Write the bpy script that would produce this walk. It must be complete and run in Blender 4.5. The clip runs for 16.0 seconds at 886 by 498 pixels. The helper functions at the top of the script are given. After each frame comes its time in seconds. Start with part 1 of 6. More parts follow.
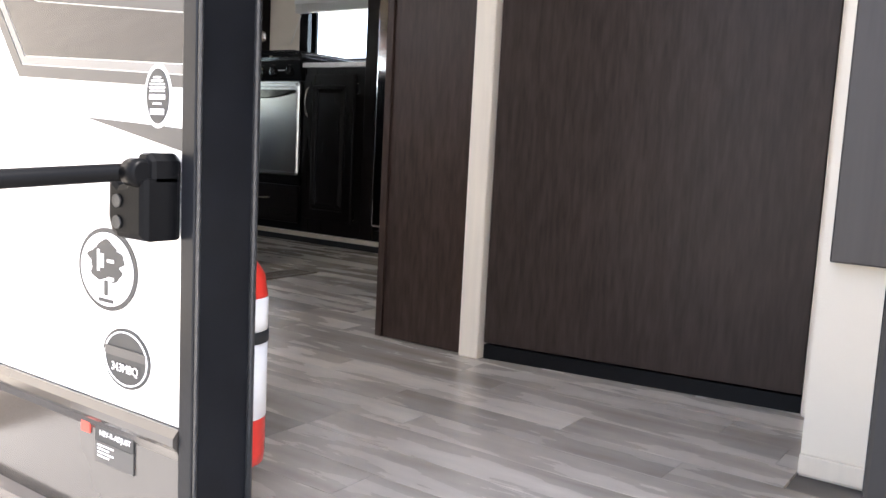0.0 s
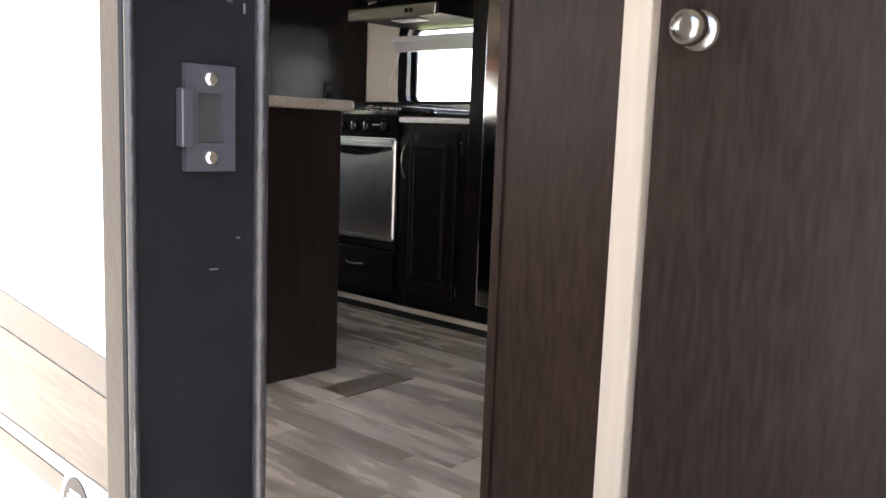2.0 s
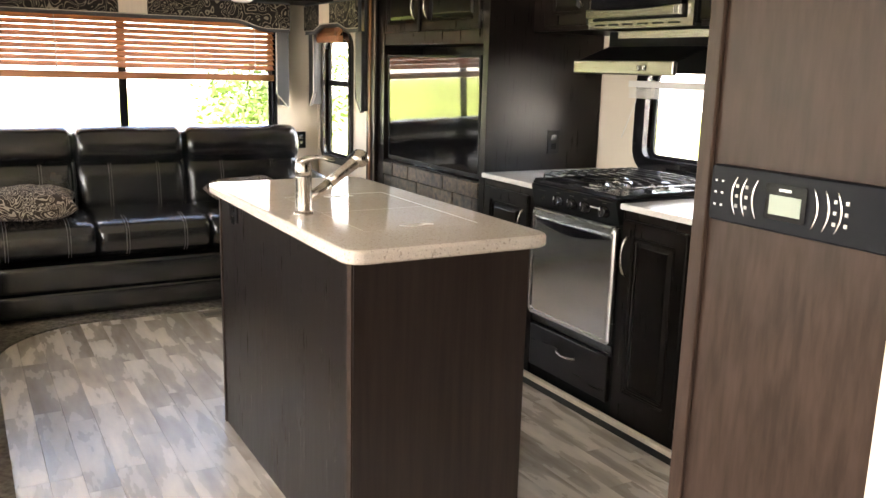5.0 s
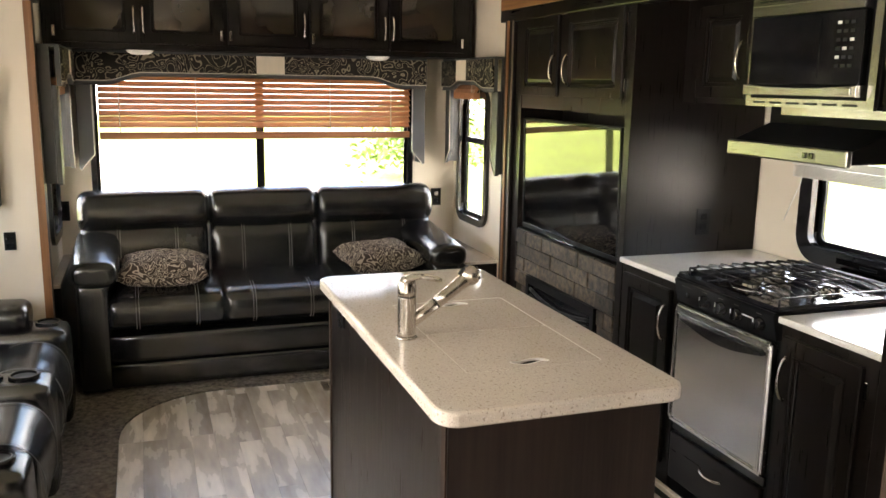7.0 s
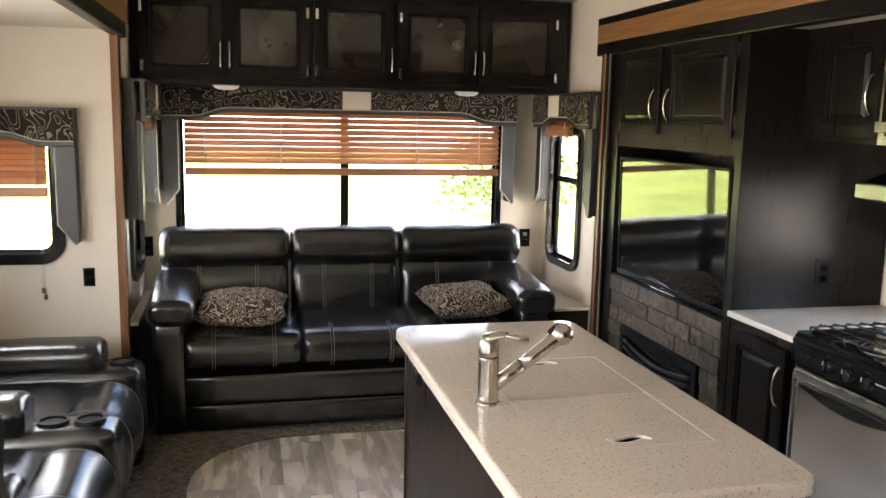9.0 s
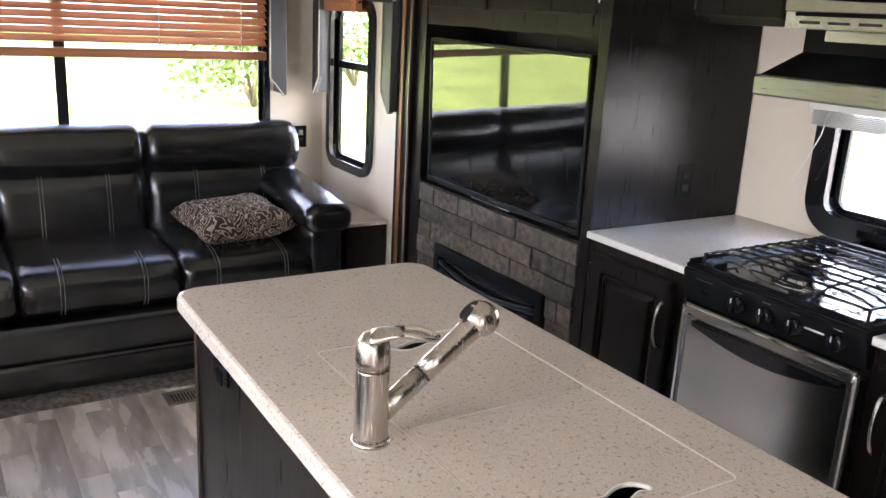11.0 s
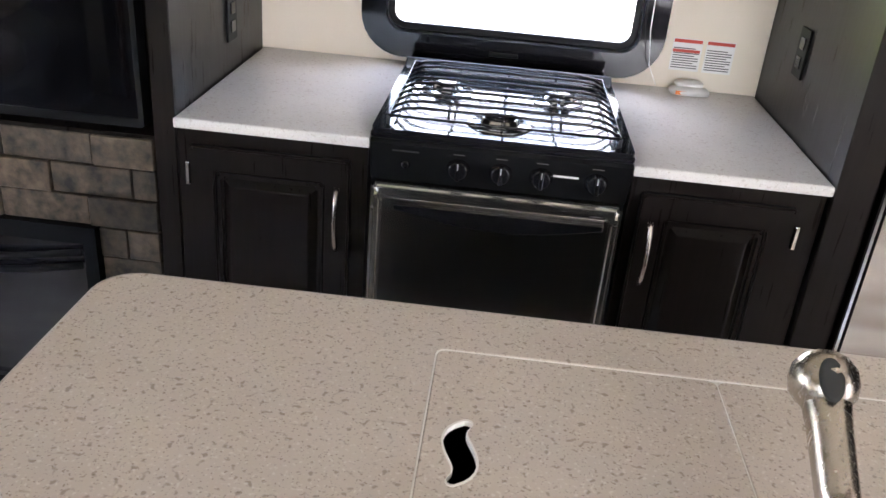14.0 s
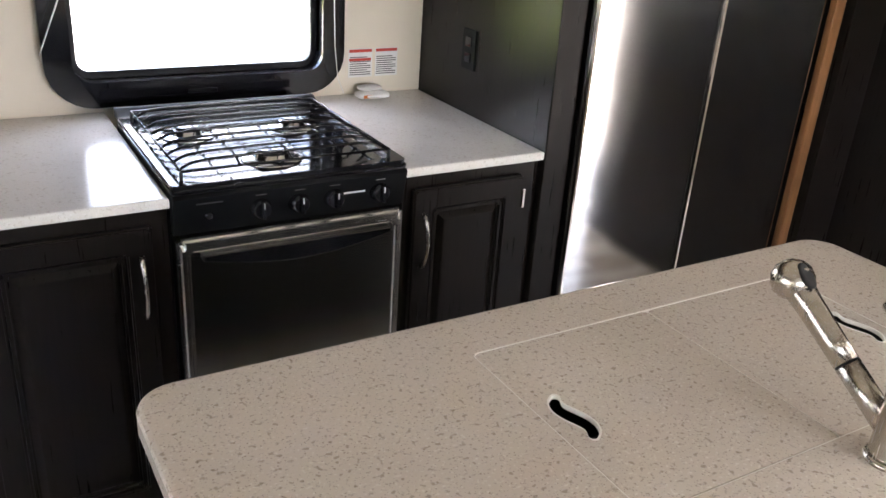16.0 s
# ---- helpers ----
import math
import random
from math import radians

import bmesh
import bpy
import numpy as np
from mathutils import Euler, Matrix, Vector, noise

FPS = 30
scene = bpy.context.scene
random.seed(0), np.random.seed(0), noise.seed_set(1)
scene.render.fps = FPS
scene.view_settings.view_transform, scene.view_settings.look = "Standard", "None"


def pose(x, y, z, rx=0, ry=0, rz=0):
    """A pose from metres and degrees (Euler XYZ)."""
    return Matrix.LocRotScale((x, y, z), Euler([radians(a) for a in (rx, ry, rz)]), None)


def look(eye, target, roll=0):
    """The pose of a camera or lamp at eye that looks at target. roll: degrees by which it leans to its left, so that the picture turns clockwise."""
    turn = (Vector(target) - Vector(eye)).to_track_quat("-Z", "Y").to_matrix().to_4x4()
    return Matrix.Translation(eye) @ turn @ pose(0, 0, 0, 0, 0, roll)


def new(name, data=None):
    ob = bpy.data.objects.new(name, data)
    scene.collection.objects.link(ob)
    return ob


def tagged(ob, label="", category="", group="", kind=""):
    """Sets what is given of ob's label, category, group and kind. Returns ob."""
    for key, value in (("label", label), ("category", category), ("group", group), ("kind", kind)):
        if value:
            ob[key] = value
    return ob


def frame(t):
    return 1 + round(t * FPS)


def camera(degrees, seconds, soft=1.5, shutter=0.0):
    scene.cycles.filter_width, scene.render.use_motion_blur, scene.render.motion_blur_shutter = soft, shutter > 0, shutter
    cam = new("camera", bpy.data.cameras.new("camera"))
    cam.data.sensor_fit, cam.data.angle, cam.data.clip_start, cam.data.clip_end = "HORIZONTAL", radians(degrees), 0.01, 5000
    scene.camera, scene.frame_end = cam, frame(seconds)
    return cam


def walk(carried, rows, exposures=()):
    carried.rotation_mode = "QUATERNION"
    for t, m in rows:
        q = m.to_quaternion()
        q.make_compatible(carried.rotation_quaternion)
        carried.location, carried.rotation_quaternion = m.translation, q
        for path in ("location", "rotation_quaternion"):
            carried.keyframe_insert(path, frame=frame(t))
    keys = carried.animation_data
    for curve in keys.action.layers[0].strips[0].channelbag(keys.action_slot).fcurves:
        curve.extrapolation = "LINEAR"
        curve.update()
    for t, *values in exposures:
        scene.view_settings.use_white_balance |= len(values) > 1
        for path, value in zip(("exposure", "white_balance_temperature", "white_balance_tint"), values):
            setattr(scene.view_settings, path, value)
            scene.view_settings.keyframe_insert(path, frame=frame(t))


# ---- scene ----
cam = camera(55.1, 16.0)
PATH = [
    (0, (0.892, -0.114, 0.532), (-0.248, 1.51, 0.282), 2.9),
    (0.5, (0.758, -0.002, 0.549), (-0.409, 1.602, 0.293), 3.0),
    (1, (0.617, 0.125, 0.664), (-0.594, 1.694, 0.396), 2.6),
    (1.5, (0.555, 0.183, 0.78), (-0.695, 1.719, 0.501), 3.0),
    (2, (0.536, 0.294, 0.829), (-0.794, 1.762, 0.555), 2.1),
    (2.5, (0.509, 0.385, 0.949), (-0.919, 1.756, 0.661), 2.1),
    (3, (0.453, 0.488, 1.026), (-1.065, 1.754, 0.723), 1.9),
    (3.2, (0.425, 0.524, 1.07), (-1.112, 1.764, 0.757), 1.9),
    (5.3, (0.189, 0.881, 1.402), (-1.544, 1.788, 0.983), 1.4),
    (5.5, (0.165, 0.915, 1.433), (-1.592, 1.773, 1.017), 1.3),
    (6, (0.104, 0.936, 1.526), (-1.687, 1.72, 1.107), 1.2),
    (6.5, (0.034, 0.954, 1.555), (-1.777, 1.697, 1.143), 1.2),
    (7, (-0.047, 1.065, 1.601), (-1.898, 1.719, 1.215), 1.0),
    (7.5, (-0.083, 1.152, 1.621), (-1.979, 1.687, 1.274), 0.8),
    (8, (-0.109, 1.16, 1.624), (-2.03, 1.614, 1.301), 0.8),
    (8.2, (-0.116, 1.161, 1.62), (-2.043, 1.591, 1.302), 0.8),
    (10.3, (-0.857, 1.118, 1.558), (-2.686, 1.855, 1.224), 2.5),
    (10.5, (-0.952, 1.16, 1.552), (-2.732, 1.992, 1.178), 2.5),
    (11, (-1.164, 1.199, 1.531), (-2.8, 2.215, 0.99), 3.1),
    (11.5, (-1.447, 1.175, 1.487), (-2.915, 2.33, 0.771), 3.7),
    (12, (-1.69, 1.169, 1.464), (-2.97, 2.444, 0.606), 4.1),
    (12.5, (-1.888, 1.234, 1.442), (-2.935, 2.643, 0.481), 4.3),
    (13, (-2.086, 1.254, 1.463), (-2.866, 2.831, 0.512), 4.9),
    (13.5, (-2.292, 1.245, 1.463), (-2.757, 2.962, 0.548), 4.9),
    (14, (-2.462, 1.28, 1.466), (-2.551, 3.076, 0.59), 5.1),
    (14.5, (-2.623, 1.407, 1.465), (-2.329, 3.192, 0.612), 4.9),
    (15, (-2.743, 1.435, 1.487), (-2.137, 3.149, 0.654), 4.5),
    (15.5, (-2.932, 1.375, 1.499), (-2.078, 2.988, 0.68), 4.2),
    (16, (-3.09, 1.28, 1.544), (-2.127, 2.83, 0.724), 4.1),
]
walk(cam, [(t, look(eye, target, roll)) for t, eye, target, roll in PATH],
     [(0, 2.6, 6350, 14), (1.0, 2.55, 6200, 15), (1.5, 2.6, 6550, 15), (2.0, 2.9, 6650, 15), (2.5, 3.7, 6700, 17), (3.0, 3.9, 6950, 17), (3.2, 3.9, 6950, 17),
      (5.3, 4.14, 7650, 13), (6.2, 3.95, 7650, 12), (8.2, 3.92, 7600, 12), (10.3, 3.88, 6350, 18), (12.0, 4.08, 6500, 17), (13.5, 3.99, 6500, 17), (14.5, 4.05, 6400, 16), (15.3, 3.9, 6600, 15), (16.0, 3.88, 6650, 15)])

# ---- light ----
world = bpy.data.worlds.new("sky")
scene.world = world
world.use_nodes = True
wn = world.node_tree.nodes
sky = wn.new("ShaderNodeTexSky")
sky.sky_type, sky.sun_disc = "NISHITA", False
SUN_EL, SUN_AZ = 56.0, 90.0
sky.sun_elevation, sky.sun_rotation = radians(SUN_EL), radians(SUN_AZ)
sky.air_density, sky.dust_density = 1.0, 1.0
wn["Background"].inputs["Strength"].default_value = 0.15
cloud_co = wn.new("ShaderNodeTexCoord")
cloud_map = wn.new("ShaderNodeMapping")
cloud_map.inputs["Scale"].default_value = (1.0, 1.0, 2.6)
cloud = wn.new("ShaderNodeTexNoise")
cloud.inputs["Scale"].default_value, cloud.inputs["Detail"].default_value = 2.6, 7
cloud_cut = wn.new("ShaderNodeMapRange")
cloud_cut.inputs["From Min"].default_value, cloud_cut.inputs["From Max"].default_value = 0.46, 0.62
cloud_mix = wn.new("ShaderNodeMix")
cloud_mix.data_type = "RGBA"
cloud_mix.inputs[7].default_value = (8.5, 8.6, 8.9, 1)
for a_, b_ in ((cloud_co.outputs["Generated"], cloud_map.inputs["Vector"]), (cloud_map.outputs[0], cloud.inputs["Vector"]), (cloud.outputs["Fac"], cloud_cut.inputs["Value"]),
               (cloud_cut.outputs[0], cloud_mix.inputs[0]), (sky.outputs["Color"], cloud_mix.inputs[6]), (cloud_mix.outputs[2], wn["Background"].inputs["Color"])):
    world.node_tree.links.new(a_, b_)
sun_data = bpy.data.lights.new("sun", "SUN")
sun_data.energy, sun_data.angle, sun_data.color = 3.6, radians(0.6), (1.0, 0.95, 0.88)
sun = new("sun", sun_data)
az, el = radians(SUN_AZ), radians(SUN_EL)
sun_way = Vector((math.sin(az) * math.cos(el), math.cos(az) * math.cos(el), math.sin(el)))
sun.matrix_world = look(sun_way * 30, (0, 0, 0))
# area lamp added at the lounge slide-out's unseen dinette window to brighten the floor
lamp = bpy.data.lights.new("added_window_fill", "AREA")
lamp.shape, lamp.size, lamp.size_y, lamp.energy, lamp.color = "RECTANGLE", 1.04, 0.58, 2.0, (0.96, 0.98, 1.0)
window_fill = new("added_window_fill", lamp)
window_fill.matrix_world = look((-1.65, -0.362, 1.30), (-1.65, 1.0, 0.85))


# ---- materials ----
def mat(name, color, rough=0.5, metal=0.0, var=0.15, scale=6.0, fine=0.0, bump=0.0, bump_scale=60.0, stretch=(1, 1, 1), spec=0.5,
        coat=0.0, tone=None, per_object=0.0, rough_var=0.08):
    """A procedural surface: broad and fine variation of the colour, roughness that wanders, and fine relief."""
    m = bpy.data.materials.new(name)
    m.use_nodes = True
    nt = m.node_tree
    n, k = nt.nodes, nt.links
    b = n["Principled BSDF"]
    b.inputs["Roughness"].default_value, b.inputs["Metallic"].default_value = rough, metal
    b.inputs["Specular IOR Level"].default_value = spec
    b.inputs["Coat Weight"].default_value = coat
    b.inputs["Coat Roughness"].default_value = 0.08
    co = n.new("ShaderNodeTexCoord")
    mp = n.new("ShaderNodeMapping")
    mp.inputs["Scale"].default_value = stretch
    k.new(co.outputs["Object"], mp.inputs["Vector"])
    broad = n.new("ShaderNodeTexNoise")
    broad.inputs["Scale"].default_value, broad.inputs["Detail"].default_value = scale, 6
    k.new(mp.outputs[0], broad.inputs["Vector"])
    ramp = n.new("ShaderNodeMix")
    ramp.data_type = "RGBA"
    dark = tone or [c * (1 - var) for c in color]
    lite = [min(1, c * (1 + var)) for c in color]
    ramp.inputs[6].default_value, ramp.inputs[7].default_value = (*dark, 1), (*lite, 1)
    spread = n.new("ShaderNodeMapRange")
    spread.inputs["From Min"].default_value, spread.inputs["From Max"].default_value = 0.3, 0.7
    k.new(broad.outputs["Fac"], spread.inputs["Value"])
    k.new(spread.outputs[0], ramp.inputs[0])
    out = ramp.outputs[2]
    if per_object:
        info = n.new("ShaderNodeObjectInfo")
        hsv = n.new("ShaderNodeHueSaturation")
        r = n.new("ShaderNodeMapRange")
        r.inputs["To Min"].default_value, r.inputs["To Max"].default_value = 1 - per_object, 1 + per_object
        k.new(info.outputs["Random"], r.inputs["Value"])
        k.new(r.outputs[0], hsv.inputs["Value"])
        k.new(out, hsv.inputs["Color"])
        away = n.new("ShaderNodeVectorMath")
        away.operation = "MULTIPLY"
        away.inputs[1].default_value = (37.0, 91.0, 13.0)
        k.new(info.outputs["Random"], away.inputs[0])
        k.new(away.outputs[0], mp.inputs["Location"])
        out = hsv.outputs[0]
    k.new(out, b.inputs["Base Color"])
    rr = n.new("ShaderNodeMapRange")
    rr.inputs["To Min"].default_value, rr.inputs["To Max"].default_value = max(0.02, rough - rough_var), min(1, rough + rough_var)
    k.new(broad.outputs["Fac"], rr.inputs["Value"])
    k.new(rr.outputs[0], b.inputs["Roughness"])
    if bump:
        f = n.new("ShaderNodeTexNoise")
        f.inputs["Scale"].default_value, f.inputs["Detail"].default_value = bump_scale, 4
        k.new(mp.outputs[0], f.inputs["Vector"])
        bm_ = n.new("ShaderNodeBump")
        bm_.inputs["Strength"].default_value, bm_.inputs["Distance"].default_value = bump, 0.004
        k.new(f.outputs["Fac"], bm_.inputs["Height"])
        k.new(bm_.outputs[0], b.inputs["Normal"])
    return m


def wood(name, dark, lite, rough=0.4, grain=(1, 1, 0.05), scale=45.0, per_object=0.0, bump=0.15, spec=0.4):
    return mat(name, lite, rough, tone=dark, scale=scale, stretch=grain, bump=bump, bump_scale=scale * 2, var=0.0, per_object=per_object, spec=spec)


def glass(name, tint=(1, 1, 1), rough=0.0):
    m = bpy.data.materials.new(name)
    m.use_nodes = True
    b = m.node_tree.nodes["Principled BSDF"]
    b.inputs["Base Color"].default_value = (*tint, 1)
    b.inputs["Roughness"].default_value, b.inputs["Transmission Weight"].default_value, b.inputs["IOR"].default_value = rough, 1.0, 1.08
    return m


def glow(name, color, strength):
    m = bpy.data.materials.new(name)
    m.use_nodes = True
    b = m.node_tree.nodes["Principled BSDF"]
    b.inputs["Base Color"].default_value = (*color, 1)
    b.inputs["Emission Color"].default_value, b.inputs["Emission Strength"].default_value = (*color, 1), strength
    return m


M_CREAM = mat("cream_wallboard", (0.76, 0.68, 0.565), 0.55, var=0.04, scale=3, bump=0.12, bump_scale=220)
M_CEIL = mat("ceiling_vinyl", (0.74, 0.69, 0.60), 0.6, var=0.03, scale=4, bump=0.1, bump_scale=160)
M_POST = mat("cream_trim", (0.75, 0.655, 0.53), 0.5, var=0.05, scale=14, stretch=(4, 4, 0.3), bump=0.1, bump_scale=80)
M_ESP = wood("espresso_cabinet_wood", (0.0082, 0.0061, 0.0053), (0.0118, 0.0085, 0.0072), 0.30, scale=110, spec=0.2, bump=0.0)
M_ESPX = wood("espresso_wood_along", (0.0082, 0.0061, 0.0053), (0.0118, 0.0085, 0.0072), 0.30, scale=110, grain=(0.05, 1, 1), spec=0.2, bump=0.0)
M_WALN = wood("walnut_panel", (0.026, 0.0165, 0.0125), (0.050, 0.031, 0.0235), 0.45, scale=90, grain=(1, 1, 0.16), spec=0.14, bump=0.06)
M_DOORW = wood("bath_door_wood", (0.024, 0.0165, 0.0135), (0.045, 0.031, 0.025), 0.42, scale=90, grain=(1, 1, 0.14), spec=0.18, bump=0.06)
M_OAK = wood("oak_trim", (0.20, 0.085, 0.030), (0.34, 0.16, 0.065), 0.4, scale=50, grain=(0.06, 1, 1))
M_OAKV = wood("oak_trim_upright", (0.16, 0.07, 0.028), (0.28, 0.13, 0.055), 0.4, scale=50)
M_BLACK = mat("black_plastic", (0.006, 0.006, 0.0065), 0.45, spec=0.12, var=0.2, bump=0.05, bump_scale=300)
M_GLOSSBLACK = mat("gloss_black", (0.010, 0.010, 0.012), 0.09, var=0.2, rough_var=0.03)
M_FRAME = mat("black_door_frame", (0.0065, 0.0070, 0.0085), 0.34, spec=0.18, var=0.25, scale=12, bump=0.06, bump_scale=120)
M_STEEL = mat("brushed_steel", (0.58, 0.57, 0.55), 0.24, 1.0, var=0.06, scale=30, stretch=(0.3, 1, 12), bump=0.03, bump_scale=90)
M_STEELV = mat("brushed_steel_fridge", (0.80, 0.79, 0.78), 0.10, 1.0, var=0.03, scale=3, rough_var=0.03)
M_DULLSTEEL = mat("dull_steel", (0.33, 0.32, 0.30), 0.3, 1.0, var=0.08, scale=30, stretch=(0.3, 1, 12))
# Latch plate steel, made paler and bluer to stand in for reflected sky.
M_SKYSTEEL = mat("sky_tinted_steel", (0.78, 0.80, 0.84), 0.3, 1.0, var=0.1, scale=40, bump=0.05, bump_scale=90)
M_NICKEL = mat("brushed_nickel", (0.58, 0.535, 0.49), 0.27, 1.0, var=0.03, scale=60, stretch=(8, 8, 0.4), rough_var=0.015)
M_CHROME = mat("chrome", (0.72, 0.72, 0.72), 0.12, 1.0, var=0.03, rough_var=0.03)
M_LEATHER = mat("black_leather", (0.0072, 0.0074, 0.0076), 0.26, var=0.04, scale=2.5, bump=0.012, bump_scale=120, rough_var=0.03, spec=1.0)
M_STITCH = mat("grey_stitching", (0.15, 0.14, 0.13), 0.7, var=0.1, scale=80)
M_MOULD = mat("moulded_black_handle", (0.0035, 0.0036, 0.004), 0.4, spec=0.045, var=0.2, bump=0.05, bump_scale=200)
M_RUBBER = mat("black_rubber", (0.014, 0.014, 0.014), 0.6, var=0.2)
M_WHITEPL = mat("white_plastic", (0.78, 0.77, 0.74), 0.4, var=0.04)
M_GLASS = glass("window_glass")
M_RED = mat("red_enamel", (0.62, 0.035, 0.022), 0.3, var=0.08)
M_LABEL = mat("white_label", (0.76, 0.74, 0.72), 0.5, var=0.04, scale=30)
M_INK = mat("grey_ink", (0.022, 0.022, 0.022), 0.6, var=0.1)
M_REDINK = mat("red_ink", (0.55, 0.06, 0.04), 0.6, var=0.1)
M_SIDING = mat("cream_fibreglass", (0.80, 0.775, 0.72), 0.22, var=0.02, scale=2, rough_var=0.04)
M_GREYFILM = mat("grey_film", (0.060, 0.057, 0.054), 0.3, spec=0.25, var=0.08, scale=3)
M_CHARFILM = mat("charcoal_film", (0.025, 0.025, 0.026), 0.22, var=0.1, scale=3)
M_MIRRORFILM = mat("mirror_gloss_film", (0.012, 0.012, 0.014), 0.05, var=0.1, scale=2, spec=0.45, rough_var=0.02, bump=1.0, bump_scale=12, stretch=(0.4, 1, 2.0))
M_SKIRT = mat("dark_metal_skirt", (0.045, 0.040, 0.036), 0.16, var=0.12, scale=3, spec=0.7)


def speckled(name, base, dark, pale, rough, amount=0.46):
    """Solid surface with dark and pale grains."""
    m = mat(name, base, rough, var=0.05, scale=5, rough_var=0.03)
    nt = m.node_tree
    n, k = nt.nodes, nt.links
    co = n.new("ShaderNodeTexCoord")
    src = m.node_tree.nodes["Principled BSDF"].inputs["Base Color"].links[0].from_socket
    for color, scale, lo, hi, full in ((dark, 135, 0.63, 0.75, amount), (dark, 380, 0.64, 0.78, amount * 1.15), (pale, 240, 0.62, 0.76, 0.6)):
        no = n.new("ShaderNodeTexNoise")
        no.inputs["Scale"].default_value, no.inputs["Detail"].default_value = scale, 0.5
        k.new(co.outputs["Object"], no.inputs["Vector"])
        r = n.new("ShaderNodeMapRange")
        r.inputs["From Min"].default_value, r.inputs["From Max"].default_value = lo, hi
        r.inputs["To Max"].default_value = full
        k.new(no.outputs["Fac"], r.inputs["Value"])
        x = n.new("ShaderNodeMix")
        x.data_type = "RGBA"
        x.inputs[7].default_value = (*color, 1)
        k.new(r.outputs[0], x.inputs[0])
        k.new(src, x.inputs[6])
        src = x.outputs[2]
    k.new(src, n["Principled BSDF"].inputs["Base Color"])
    return m


M_SOLID = speckled("speckled_solid_surface", (0.66, 0.58, 0.50), (0.20, 0.145, 0.10), (0.80, 0.75, 0.68), 0.075, 0.52)
M_COUNTER = speckled("pale_counter_surface", (0.72, 0.69, 0.65), (0.42, 0.36, 0.30), (0.80, 0.78, 0.75), 0.17, 0.4)
M_PLANK = wood("grey_vinyl_plank", (0.34, 0.29, 0.24), (0.72, 0.645, 0.555), 0.27, grain=(0.22, 1, 1), scale=13, per_object=0.18, bump=0.03, spec=0.55)
M_SEAM = mat("floor_seam", (0.13, 0.115, 0.10), 0.6, var=0.1)
M_CARPET = mat("brown_carpet", (0.17, 0.145, 0.12), 0.95, var=0.5, scale=45, bump=1.0, bump_scale=400, spec=0.1)
M_STONE = mat("stacked_stone", (0.092, 0.067, 0.043), 0.55, tone=(0.006, 0.005, 0.0045), var=0.25, scale=36, bump=0.6, bump_scale=55, per_object=0.45)
M_GROUT = mat("stone_joint", (0.030, 0.026, 0.022), 0.85, var=0.15, scale=40)
M_BLIND = wood("cherry_blind_slat", (0.34, 0.14, 0.065), (0.50, 0.23, 0.115), 0.35, grain=(1, 0.05, 1))
M_TRIMGREY = mat("grey_padded_vinyl", (0.060, 0.062, 0.064), 0.45, var=0.1, bump=0.15, bump_scale=200)
M_PIPING = mat("pale_piping", (0.45, 0.41, 0.34), 0.5, var=0.06)


def scroll(name, ground, vine, scale=7.5, edge=0.062):
    """Woven fabric with a curling vine pattern."""
    m = mat(name, ground, 0.85, var=0.2, scale=60, bump=0.4, bump_scale=500, spec=0.2)
    nt = m.node_tree
    n, k = nt.nodes, nt.links
    co = n.new("ShaderNodeTexCoord")
    src = n["Principled BSDF"].inputs["Base Color"].links[0].from_socket
    wave = n.new("ShaderNodeTexNoise")
    wave.inputs["Scale"].default_value, wave.inputs["Detail"].default_value, wave.inputs["Distortion"].default_value = scale, 0.0, 2.6
    k.new(co.outputs["Object"], wave.inputs["Vector"])
    frac = n.new("ShaderNodeMath")
    frac.operation = "PINGPONG"
    frac.inputs[1].default_value = 0.085
    k.new(wave.outputs["Fac"], frac.inputs[0])
    r = n.new("ShaderNodeMapRange")
    r.inputs["From Min"].default_value, r.inputs["From Max"].default_value = edge, edge + 0.008
    k.new(frac.outputs[0], r.inputs["Value"])
    x = n.new("ShaderNodeMix")
    x.data_type = "RGBA"
    x.inputs[7].default_value = (*vine, 1)
    k.new(r.outputs[0], x.inputs[0])
    k.new(src, x.inputs[6])
    k.new(x.outputs[2], n["Principled BSDF"].inputs["Base Color"])
    return m


M_SCROLL = scroll("scroll_valance_fabric", (0.022, 0.018, 0.015), (0.25, 0.215, 0.16))
M_PILLOW = scroll("scroll_pillow_fabric", (0.050, 0.036, 0.027), (0.40, 0.325, 0.25), 10.0, 0.055)


# ---- mesh helpers ----
def add_box(bm, x0, x1, y0, y1, z0, z1, bevel=0.0, seg=2):
    r = bmesh.ops.create_cube(bm, size=1.0)
    vs = r["verts"]
    for v in vs:
        v.co = Vector(((x0 + x1) / 2 + v.co.x * (x1 - x0), (y0 + y1) / 2 + v.co.y * (y1 - y0), (z0 + z1) / 2 + v.co.z * (z1 - z0)))
    if bevel > 0:
        es = list({e for v in vs for e in v.link_edges})
        bmesh.ops.bevel(bm, geom=es, offset=min(bevel, 0.49 * min(x1 - x0, y1 - y0, z1 - z0)), segments=seg, profile=0.5, affect="EDGES")
    return bm


def boxes(*specs, bevel=0.0, seg=2):
    bm = bmesh.new()
    for s in specs:
        add_box(bm, *s, bevel=bevel, seg=seg)
    return bm


